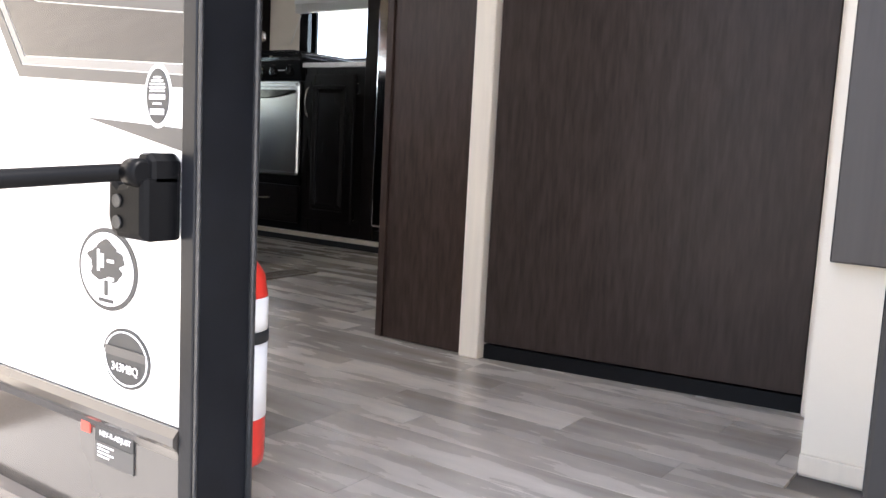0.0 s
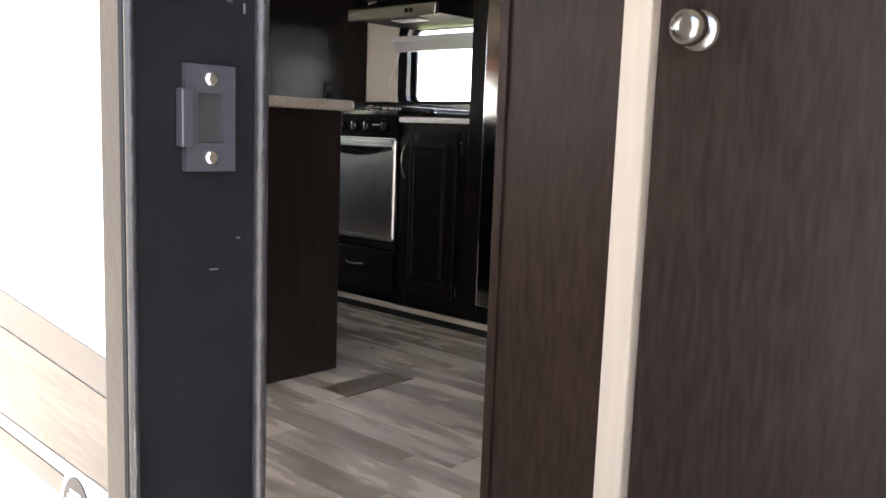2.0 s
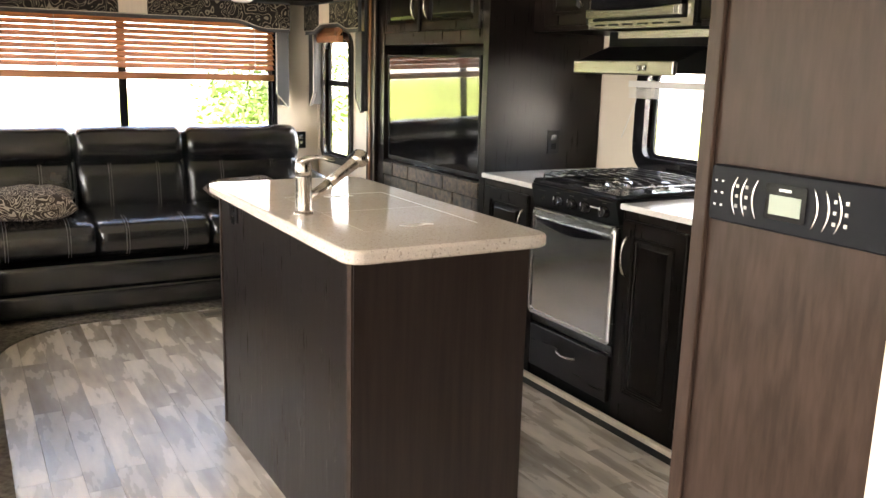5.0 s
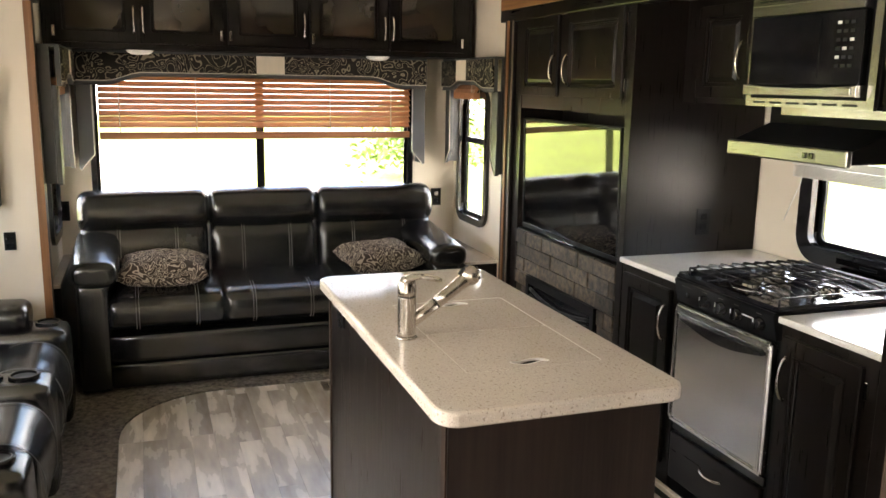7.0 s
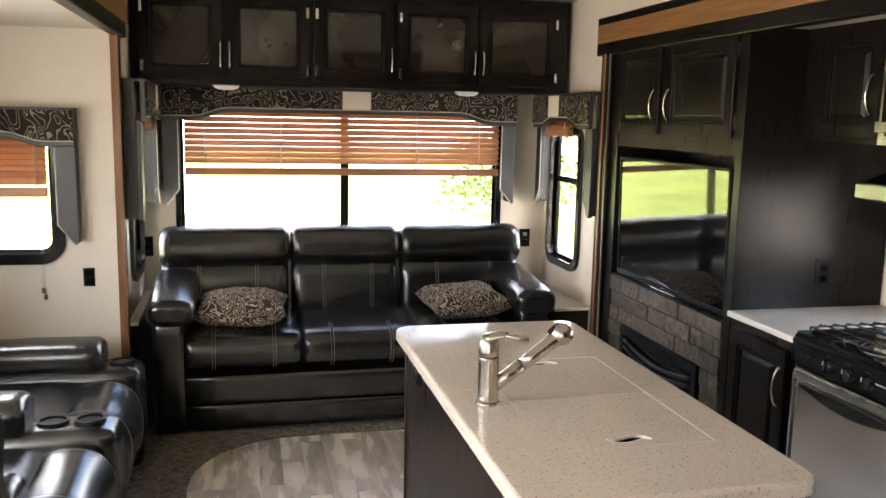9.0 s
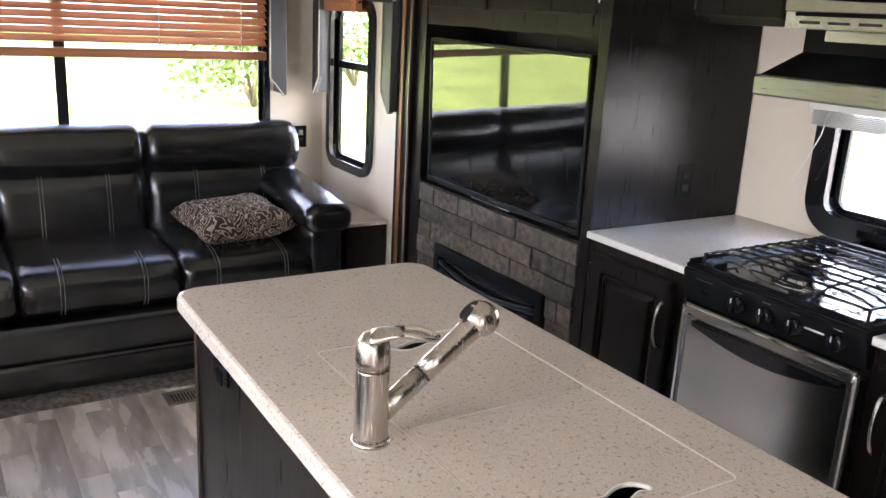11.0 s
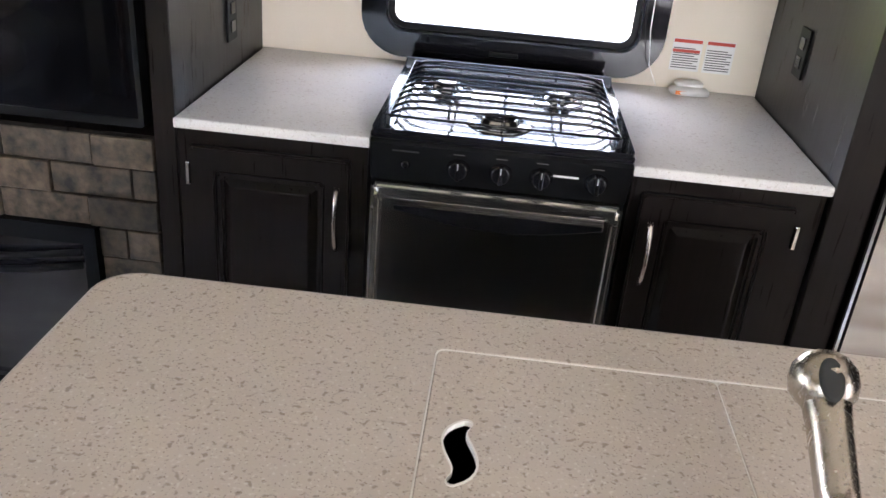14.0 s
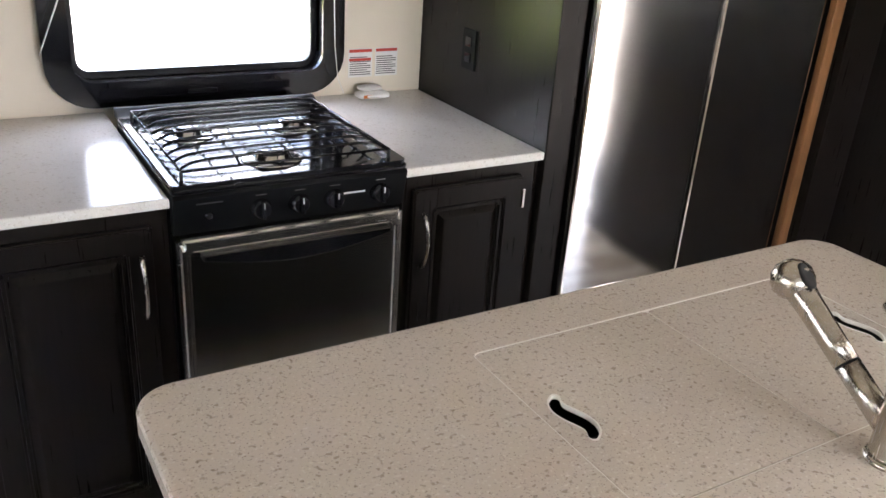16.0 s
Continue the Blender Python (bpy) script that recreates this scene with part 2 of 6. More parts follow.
def tube(points, radius, sides=10, closed=False, caps=True):
    """A round bar along points; radius a number or one per point."""
    bm = bmesh.new()
    pts = [Vector(p) for p in points]
    rads = [radius] * len(pts) if isinstance(radius, (int, float)) else list(radius)
    rings, last = [], None
    for i, p in enumerate(pts):
        if closed:
            d = (pts[(i + 1) % len(pts)] - pts[i - 1]).normalized()
        else:
            d = (pts[min(i + 1, len(pts) - 1)] - pts[max(i - 1, 0)]).normalized()
        if last is None:
            u = d.orthogonal().normalized()
        else:
            u = (last - d * last.dot(d)).normalized()
        last = u
        w = d.cross(u)
        rings.append([bm.verts.new(p + (u * math.cos(a) + w * math.sin(a)) * rads[i]) for a in (2 * math.pi * j / sides for j in range(sides))])
    n = len(rings)
    for i in range(n if closed else n - 1):
        a, b = rings[i], rings[(i + 1) % n]
        for j in range(sides):
            bm.faces.new((a[j], a[(j + 1) % sides], b[(j + 1) % sides], b[j]))
    if caps and not closed:
        bm.faces.new(rings[0][::-1])
        bm.faces.new(rings[-1])
    for f in bm.faces:
        f.smooth = True
    return bm


def lathe(profile, origin=(0, 0, 0), axis="z", sides=28):
    """A turned shape: profile of (radius, along)."""
    bm = bmesh.new()
    o = Vector(origin)
    turn = {"z": Matrix.Identity(3), "y": Matrix.Rotation(radians(-90), 3, "X"), "-y": Matrix.Rotation(radians(90), 3, "X"),
            "x": Matrix.Rotation(radians(90), 3, "Y"), "-x": Matrix.Rotation(radians(-90), 3, "Y"), "-z": Matrix.Rotation(radians(180), 3, "X")}[axis]
    rings = [[bm.verts.new(o + turn @ Vector((r * math.cos(a), r * math.sin(a), h))) for a in (2 * math.pi * j / sides for j in range(sides))] for r, h in profile]
    for a, b in zip(rings, rings[1:]):
        for j in range(sides):
            f = bm.faces.new((a[j], a[(j + 1) % sides], b[(j + 1) % sides], b[j]))
            f.smooth = True
    bm.faces.new(rings[0][::-1])
    bm.faces.new(rings[-1])
    return bm


def prism(outline, axis, a, b, bevel=0.0, seg=2):
    """An outline of (u, v) pushed out from a to b along an axis: x gives (y, z), y gives (x, z), z gives (x, y)."""
    bm = bmesh.new()
    put = {"x": lambda u, v, w: (w, u, v), "y": lambda u, v, w: (u, w, v), "z": lambda u, v, w: (u, v, w)}[axis]
    lo = [bm.verts.new(put(u, v, a)) for u, v in outline]
    hi = [bm.verts.new(put(u, v, b)) for u, v in outline]
    n = len(outline)
    bm.faces.new(lo[::-1])
    bm.faces.new(hi)
    for i in range(n):
        bm.faces.new((lo[i], lo[(i + 1) % n], hi[(i + 1) % n], hi[i]))
    bmesh.ops.recalc_face_normals(bm, faces=bm.faces)
    if bevel:
        caps = [e for e in bm.edges if len({abs(put(0, 0, 1)[0]) and v.co.x or abs(put(0, 0, 1)[1]) and v.co.y or v.co.z for v in e.verts}) == 1]
        bmesh.ops.bevel(bm, geom=caps, offset=bevel, segments=seg, profile=0.5, affect="EDGES")
    return bm


def rounded(x0, x1, y0, y1, r, n=7):
    """The outline of a rectangle with round corners."""
    pts = []
    for cx, cy, a0 in ((x1 - r, y1 - r, 0), (x0 + r, y1 - r, 90), (x0 + r, y0 + r, 180), (x1 - r, y0 + r, 270)):
        pts += [(cx + r * math.cos(radians(a0 + 90 * i / n)), cy + r * math.sin(radians(a0 + 90 * i / n))) for i in range(n + 1)]
    return pts


def ring(outer, inner, axis, a, b, soft=0.0):
    """A frame between two outlines of the same number of points, from a to b along the axis."""
    bm = bmesh.new()
    put = {"x": lambda u, v, w: (w, u, v), "y": lambda u, v, w: (u, w, v), "z": lambda u, v, w: (u, v, w)}[axis]
    loops = [[bm.verts.new(put(u, v, w)) for u, v in line] for line, w in ((outer, a), (outer, b), (inner, b), (inner, a))]
    n = len(outer)
    for q in range(4):
        p, s = loops[q], loops[(q + 1) % 4]
        for i in range(n):
            bm.faces.new((p[i], p[(i + 1) % n], s[(i + 1) % n], s[i]))
    bmesh.ops.recalc_face_normals(bm, faces=bm.faces)
    if soft:
        bmesh.ops.bevel(bm, geom=bm.edges[:], offset=soft, segments=3, affect="EDGES")
    return bm


def join(*bms):
    """Several bmeshes as one."""
    out = bmesh.new()
    for b in bms:
        me = bpy.data.meshes.new("t")
        b.to_mesh(me)
        b.free()
        out.from_mesh(me)
        bpy.data.meshes.remove(me)
    return out


def soft_block(x0, x1, y0, y1, z0, z1, r=0.04, puff=0.0, seed=0, n=8):
    """A padded block: rounded, bulging and a little uneven."""
    bm = bmesh.new()
    bmesh.ops.create_cube(bm, size=2.0)
    bmesh.ops.subdivide_edges(bm, edges=bm.edges[:], cuts=n, use_grid_fill=True)
    h = Vector(((x1 - x0) / 2, (y1 - y0) / 2, (z1 - z0) / 2))
    c = Vector(((x0 + x1) / 2, (y0 + y1) / 2, (z0 + z1) / 2))
    r = min(r, h.x, h.y, h.z)
    for v in bm.verts:
        u = v.co.copy()
        p = Vector((u.x * h.x, u.y * h.y, u.z * h.z))
        core = Vector([max(-(hh - r), min(hh - r, pp)) for hh, pp in zip(h, p)])
        d = p - core
        if d.length > 1e-6:
            p = core + d.normalized() * r
        if puff:
            bulge = Vector([(1 - u[(i + 1) % 3] ** 2) * (1 - u[(i + 2) % 3] ** 2) * u[i] for i in range(3)])
            p += bulge * puff
            p += noise.noise_vector(p * 9 + Vector((seed, seed * 2, 0))) * puff * 0.16
        v.co = c + p
    for f in bm.faces:
        f.smooth = True
    return bm


def part(name, bm, material, parent=None, label="", smooth=None):
    me = bpy.data.meshes.new(name)
    bmesh.ops.recalc_face_normals(bm, faces=bm.faces) if len(bm.faces) < 20000 else None
    bm.to_mesh(me)
    bm.free()
    me.materials.append(material)
    if smooth:
        me.shade_smooth()
    ob = new(name, me)
    ob.parent = parent
    if label:
        ob["label"] = label
    return ob


def thing(name, at, label, category, group="", kind=""):
    """An Empty at the base of a thing; its parts keep their world places."""
    e = new(name)
    e.location = at
    e.empty_display_size = 0.05
    return tagged(e, label, category, group, kind)


def piece(name, bm, material, parent, label=""):
    """A part given in world coordinates under a thing that stands elsewhere."""
    ob = part(name, bm, material, parent, label)
    if parent.parent is None:
        ob.matrix_parent_inverse = Matrix.Translation(-parent.location)
    return ob


def structure(name, bm, material, label, category):
    return tagged(part(name, bm, material), label, category, "", "structure")

# ---- the shell ----
FLOOR_X0, FLOOR_X1 = -5.46, 1.40
REAR, OFF, DOORSIDE, CEIL = -5.41, 3.03, 0.585, 2.27
SLIDE_BACK, SLIDE_CEIL = 3.65, 1.95


def wall_x(name, x0, x1, y0, y1, z0, z1, hole, label):
    """A wall across x with one opening (y0, y1, z0, z1) through it."""
    a, b, c, d = hole
    return structure(name, boxes((x0, x1, y0, a, z0, z1), (x0, x1, b, y1, z0, z1), (x0, x1, a, b, z0, c), (x0, x1, a, b, d, z1)), M_CREAM, label, "wall")


def wall_y(name, y0, y1, x0, x1, z0, z1, hole, label):
    a, b, c, d = hole
    return structure(name, boxes((x0, a, y0, y1, z0, z1), (b, x1, y0, y1, z0, z1), (a, b, y0, y1, z0, c), (a, b, y0, y1, d, z1)), M_CREAM, label, "wall")


ground = structure("ground", boxes((-400, 400, -400, 400, -1.15, -0.95)), mat("gravel_lot", (0.46, 0.43, 0.385), 0.9, var=0.25, scale=0.6, bump=0.6, bump_scale=30), "pale gravel lot under the parked trailer", "ground")
structure("floor", boxes((FLOOR_X0, FLOOR_X1, 0.50, 3.08, -0.08, -0.006)), M_SEAM, "dark underlay of the plank floor", "floor")
structure("floor_slide_kitchen", boxes((-4.36, -0.70, 2.955, 3.70, -0.05, 0.0)), M_BLACK, "dark floor edge of the kitchen slide-out", "floor")
structure("floor_slide_lounge", boxes((-4.43, -0.75, -0.40, 0.499, -0.08, 0.0)), M_CARPET, "brown carpeted floor of the lounge slide-out", "floor")
structure("ceiling", boxes((FLOOR_X0, FLOOR_X1, 0.53, 3.08, CEIL, CEIL + 0.06)), M_CEIL, "cream panelled trailer ceiling", "ceiling")
structure("ceiling_slide_kitchen", boxes((-4.36, -0.70, 3.0, 3.70, SLIDE_CEIL, SLIDE_CEIL + 0.05)), M_CEIL, "low cream ceiling of the kitchen slide-out", "ceiling")
structure("ceiling_slide_lounge", boxes((-4.43, -0.75, -0.40, 0.56, SLIDE_CEIL, SLIDE_CEIL + 0.05)), M_CEIL, "low cream ceiling of the lounge slide-out", "ceiling")
WIN_REAR = (0.80, 2.70, 0.80, 1.66)
wall_x("wall_rear", REAR - 0.05, REAR, 0.53, 3.08, -0.05, CEIL, WIN_REAR, "cream rear wall with a wide window behind the sofa")
WIN_SIDE = (-5.27, -4.84, 0.76, 1.52)
wall_y("wall_off_side", OFF, OFF + 0.05, REAR, -4.36, -0.05, CEIL, WIN_SIDE, "cream side wall with a narrow window beside the sofa")
wall_y("wall_door_side_rear", DOORSIDE - 0.055, DOORSIDE, REAR, -4.43, -0.05, CEIL, WIN_SIDE, "cream side wall with a narrow window beside the sofa")
WIN_END = (-0.22, 0.32, 0.95, 1.50)
wall_x("wall_slide_end", -4.43, -4.38, -0.40, 0.585, -0.02, SLIDE_CEIL, WIN_END, "cream end wall of the lounge slide-out with a window")
# The dinette window is unseen, added to let more sky light in.
WIN_LOUNGE, WIN_DINETTE_ADDED = (-3.55, -2.55, 0.98, 1.62), (-2.20, -1.10, 0.98, 1.62)
wall_y("wall_slide_outer", -0.40, -0.35, -4.38, -2.45, 0.0, SLIDE_CEIL, WIN_LOUNGE, "cream outer wall of the lounge slide-out")
wall_y("wall_slide_outer_dinette", -0.40, -0.35, -2.45, -0.80, 0.0, SLIDE_CEIL, WIN_DINETTE_ADDED, "cream outer wall of the dinette end")
structure("wall_slide_front", boxes((-0.80, -0.75, -0.40, 0.585, 0.0, SLIDE_CEIL)), M_CREAM, "cream front end of the lounge slide-out", "wall")
structure("wall_above_lounge_slide", boxes((-4.43, -0.75, 0.53, 0.585, SLIDE_CEIL + 0.05, CEIL)), M_CREAM, "cream wall above the lounge slide-out opening", "wall")
DOOR_X0, DOOR_X1, DOOR_TOP = 0.085, 0.825, 1.90
structure("wall_entry", boxes((-0.75, DOOR_X0, 0.533, DOORSIDE, -0.08, CEIL), (DOOR_X1, FLOOR_X1, 0.533, DOORSIDE, -0.08, CEIL), (DOOR_X0, DOOR_X1, 0.533, DOORSIDE, DOOR_TOP, CEIL)), M_CREAM, "cream inner wall round the entry door", "wall")
structure("wall_front", boxes((1.35, 1.40, DOORSIDE, 3.08, -0.08, CEIL)), M_CREAM, "plain cream wall closing the entry hall", "wall")
structure("wall_hall", boxes((0.60, 1.35, 1.40, 1.45, -0.006, CEIL), (0.60, 0.65, 1.45, 1.80, -0.006, CEIL)), M_CREAM, "cream hall wall beside the bathroom door", "wall")
WIN_KITCHEN = (-2.79, -2.10, 0.97, 1.38)
wall_y("wall_kitchen", SLIDE_BACK, SLIDE_BACK + 0.05, -4.36, -0.70, 0.0, SLIDE_CEIL, WIN_KITCHEN, "cream kitchen back wall with a window over the stove")
structure("wall_kitchen_end", boxes((-4.36, -4.31, 3.03, SLIDE_BACK, 0.0, SLIDE_CEIL), (-0.75, -0.70, 3.03, SLIDE_BACK, 0.0, SLIDE_CEIL)), M_CREAM, "cream end walls of the kitchen slide-out", "wall")
structure("wall_above_kitchen_slide", boxes((-4.36, -0.70, 3.02, 3.08, SLIDE_CEIL + 0.05, CEIL)), M_CREAM, "cream wall above the kitchen slide-out opening", "wall")
structure("wall_bath_side", boxes((-0.70, -0.537, 2.90, 3.08, -0.006, CEIL), (-0.537, -0.50, 1.67, 3.08, -0.006, CEIL)), M_ESP, "dark wood side wall of the bathroom", "wall")
structure("wall_bath", boxes((-0.540, -0.267, 1.64, 1.67, 0.004, CEIL)), M_WALN, "walnut-grain wall panel beside the bathroom door", "wall")
structure("wall_bath_door_head", boxes((-0.20, 0.60, 1.645, 1.80, 1.96, CEIL)), M_WALN, "walnut-grain panel above the bathroom door", "wall")
structure("wall_bath_inner", boxes((-0.50, 1.35, 2.2, 2.25, -0.006, CEIL), (0.65, 1.35, 1.80, 1.84, -0.006, CEIL)), M_ESP, "dark wall inside the bathroom", "wall")
structure("trim_post", boxes((-0.267, -0.210, 1.625, 1.675, 0.0, CEIL), bevel=0.004), M_POST, "cream upright trim post beside the bathroom door", "trim")
structure("trim_post_hall", boxes((0.526, 0.60, 1.735, 1.79, 0.0, CEIL), bevel=0.004), M_POST, "cream upright trim post beside the bathroom door", "trim")


def handle_arc(parent, p0, p1, out, r=0.0045, mat_=None, name="handle"):
    """A bowed pull between two points, standing out along the vector out."""
    a, b, o = Vector(p0), Vector(p1), Vector(out)
    pts = [a + (b - a) * (i / 12) + o * math.sin(math.pi * i / 12) ** 0.6 for i in range(13)]
    rad = [r * (1.5 - 0.5 * math.sin(math.pi * i / 12)) for i in range(13)]
    return piece(name, tube(pts, rad, 8), mat_ or M_NICKEL, parent, "brushed nickel bow handle")


def framed_door(parent, name, axis, face, out, u0, u1, z0, z1, material=None, panel=None, rail=0.055, panel_label=""):
    """A framed cabinet door on the plane axis=face, with its panel set back inside a moulded frame."""
    material = material or M_ESP
    t = 0.02 * out
    lo, hi = sorted((face, face + t))
    outer, inner = [(u0, z0), (u1, z0), (u1, z1), (u0, z1)], [(u0 + rail, z0 + rail), (u1 - rail, z0 + rail), (u1 - rail, z1 - rail), (u0 + rail, z1 - rail)]
    fr = ring(outer, inner, axis, lo, hi)
    bmesh.ops.bevel(fr, geom=[e for e in fr.edges], offset=0.004, segments=3, affect="EDGES")
    door = piece(name, fr, material, parent)
    m = 0.016
    lip = ring([(u0 + rail - 0.002, z0 + rail - 0.002), (u1 - rail + 0.002, z0 + rail - 0.002), (u1 - rail + 0.002, z1 - rail + 0.002), (u0 + rail - 0.002, z1 - rail + 0.002)],
               [(u0 + rail + m, z0 + rail + m), (u1 - rail - m, z0 + rail + m), (u1 - rail - m, z1 - rail - m), (u0 + rail + m, z1 - rail - m)], axis, min(face, face + t * 0.75), max(face, face + t * 0.75))
    bmesh.ops.bevel(lip, geom=[e for e in lip.edges], offset=0.0055, segments=3, affect="EDGES")
    piece("moulding", lip, material, door)
    if panel is None:
        i = 0.024
        rows = []
        field = bmesh.new()
        for inset, deep in ((0.0, 0.30), (0.004, 0.34), (i - 0.004, 0.88), (i, 0.92)):
            a, b, c, d = u0 + rail + m - 0.004 + inset, u1 - rail - m + 0.004 - inset, z0 + rail + m - 0.004 + inset, z1 - rail - m + 0.004 - inset
            rows.append([field.verts.new((u, face + t * deep, z) if axis == "y" else (face + t * deep, u, z)) for u, z in ((a, c), (b, c), (b, d), (a, d))])
        for lower, upper in zip(rows, rows[1:]):
            for k in range(4):
                field.faces.new((lower[k], lower[(k + 1) % 4], upper[(k + 1) % 4], upper[k]))
        field.faces.new(rows[-1])
        field.faces.new(rows[0][::-1])
        piece("panel", field, material, door, panel_label)
        return door
    q0, q1 = sorted((face, face + t * 0.4))
    span = (u0 + rail + m, u1 - rail - m, z0 + rail + m, z1 - rail - m)
    bx = boxes((span[0], span[1], q0, q1, span[2], span[3])) if axis == "y" else boxes((q0, q1, span[0], span[1], span[2], span[3]))
    piece("panel", bx, panel or material, door, panel_label)
    return door


def hinge(parent, x, y, z):
    piece("hinge", boxes((x - 0.006, x + 0.006, y - 0.012, y, z - 0.027, z + 0.027), bevel=0.003), M_CHROME, parent, "small bright steel hinge")


def outlet(name, at, facing, label, w=0.07, h=0.115):
    """A dark wall plate with two sockets."""
    x, y, z = at
    e = thing(name, at, label, "outlet", "dark wall outlets")
    d, u = Vector(facing), Vector((facing[1], -facing[0], 0))

    def blk(n, du, dz, hw, hh, d0, d1, m):
        c = Vector(at) + u * du + Vector((0, 0, dz))
        a, b = c + d * d0 - u * hw, c + d * d1 + u * hw
        piece(n, boxes((min(a.x, b.x), max(a.x, b.x), min(a.y, b.y), max(a.y, b.y), c.z - hh, c.z + hh), bevel=0.0015), m, e)
    blk("plate", 0, 0, w / 2, h / 2, 0, 0.006, M_BLACK)
    blk("socket", 0, 0.022, 0.016, 0.014, 0.005, 0.009, M_GLOSSBLACK)
    blk("socket", 0, -0.022, 0.016, 0.014, 0.005, 0.009, M_GLOSSBLACK)
    return e


def window(name, axis, wall, out, hole, r, label, border=0.055, mull=None, cross=None, proud=0.022):
    """A black trailer window: rounded inner ring, aluminium sash, glass, and its bars. out points into the room."""
    u0, u1, z0, z1 = hole
    e = thing(name, (wall, (u0 + u1) / 2, z0) if axis == "x" else ((u0 + u1) / 2, wall, z0), label, "window", "", "structure")
    face = wall + out * proud
    a, b = sorted((wall + out * 0.001, face))
    rb = ring(rounded(u0 - border, u1 + border, z0 - border, z1 + border, r + border), rounded(u0, u1, z0, z1, r), axis, a, b)
    piece("window_frame", rb, M_GLOSSBLACK, e, "black rounded window surround")
    mid = wall - out * 0.03
    a, b = sorted((mid - 0.008, mid + 0.008))
    sash = ring(rounded(u0 - 0.004, u1 + 0.004, z0 - 0.004, z1 + 0.004, r), rounded(u0 + 0.018, u1 - 0.018, z0 + 0.018, z1 - 0.018, max(0.004, r - 0.018)), axis, a, b)
    piece("sash", sash, M_FRAME, e)
    lin = ring(rounded(u0 - 0.004, u1 + 0.004, z0 - 0.004, z1 + 0.004, r), rounded(u0, u1, z0, z1, r), axis, min(wall - out * 0.05, wall), max(wall - out * 0.05, wall))
    piece("lining", lin, M_FRAME, e)
    pane = prism(rounded(u0 + 0.014, u1 - 0.014, z0 + 0.014, z1 - 0.014, max(0.004, r - 0.014)), axis, mid - 0.002, mid + 0.002)
    g = piece("pane", pane, M_GLASS, e, "clear window pane")
    g.visible_shadow = False
    if mull is not None:
        bx = (a - 0.004, b + 0.004, mull - 0.024, mull + 0.024, z0 + 0.01, z1 - 0.01) if axis == "x" else (mull - 0.02, mull + 0.02, a - 0.004, b + 0.004, z0 + 0.01, z1 - 0.01)
        piece("mullion", boxes(bx), M_FRAME, e)
    if cross is not None:
        bx = (a - 0.006, b + 0.006, u0 + 0.01, u1 - 0.01, cross - 0.018, cross + 0.018) if axis == "x" else (u0 + 0.01, u1 - 0.01, a - 0.006, b + 0.006, cross - 0.018, cross + 0.018)
        piece("crossbar", boxes(bx), M_FRAME, e)
    return e


# ---- windows ----
window("window_rear", "x", REAR, 1, WIN_REAR, 0.02, "wide black-framed rear window with a centre bar", 0.03, mull=1.75)
window("window_side", "y", OFF, -1, WIN_SIDE, 0.06, "narrow black-framed side window with a crossbar", 0.045, cross=1.24)
window("window_side_door", "y", DOORSIDE, 1, WIN_SIDE, 0.06, "narrow black-framed side window with a crossbar", 0.045, cross=1.24)
window("window_lounge", "y", -0.35, 1, WIN_LOUNGE, 0.06, "black-framed window behind the recliners", 0.045)
window("window_dinette_added", "y", -0.35, 1, WIN_DINETTE_ADDED, 0.06, "unseen black-framed window added beside the dining chair for light", 0.045)
window("window_slide", "x", -4.38, 1, WIN_END, 0.06, "black-framed slide-out window half covered by a blind", 0.045)
window("window_kitchen", "y", SLIDE_BACK, -1, WIN_KITCHEN, 0.05, "black rounded kitchen window over the stove", 0.068, proud=0.03)
kw = bpy.data.objects["window_kitchen"]
piece("latch", boxes((-2.50, -2.42, 3.612, 3.62, 0.928, 0.940), bevel=0.003), M_FRAME, kw)

# ---- slide-out trims ----
structure("trim_slide_post", boxes((-4.44, -4.315, 2.955, 3.03, 0.0, 1.93), bevel=0.004), M_ESP, "dark upright trim at the kitchen slide-out", "trim")
structure("trim_slide_post_oak", boxes((-4.40, -4.372, 2.947, 2.953, 0.0, 1.93), bevel=0.002), M_OAKV, "oak strip on the kitchen slide-out trim", "trim")
structure("trim_slide_post_edge", boxes((-4.33, -4.318, 2.948, 2.953, 0.0, 1.93)), mat("dull_seal_strip", (0.16, 0.135, 0.105), 0.5, var=0.1, scale=20), "pale seal strip on the kitchen slide-out trim", "trim")
structure("trim_slide_header", boxes((-4.50, -0.70, 2.95, 3.015, 1.925, 2.115), bevel=0.006), M_ESPX, "dark header beam over the kitchen slide-out", "trim")
structure("trim_slide_header_oak", boxes((-4.47, -0.72, 2.938, 2.948, 1.985, 2.075), bevel=0.003), M_OAK, "oak inlay on the slide-out header", "trim")
structure("trim_lounge_header", boxes((-4.50, -0.75, 0.587, 0.64, 1.925, 2.115), bevel=0.006), M_ESPX, "dark header beam over the lounge slide-out", "trim")
structure("trim_lounge_header_oak", boxes((-4.47, -0.77, 0.642, 0.65, 1.985, 2.075), bevel=0.003), M_OAK, "oak inlay on the lounge header", "trim")
structure("trim_lounge_post", boxes((-4.44, -4.37, 0.587, 0.62, 0.0, 1.925), bevel=0.004), M_ESP, "dark upright trim at the lounge slide-out", "trim")
structure("trim_lounge_post_oak", boxes((-4.36, -4.345, 0.587, 0.622, 0.0, 1.925), bevel=0.002), M_OAKV, "oak strip at the lounge slide-out", "trim")
structure("trim_fridge_oak", boxes((-0.762, -0.72, 2.92, 2.945, 0.0, 1.925), bevel=0.003), M_OAKV, "oak upright strip beside the refrigerator", "trim")
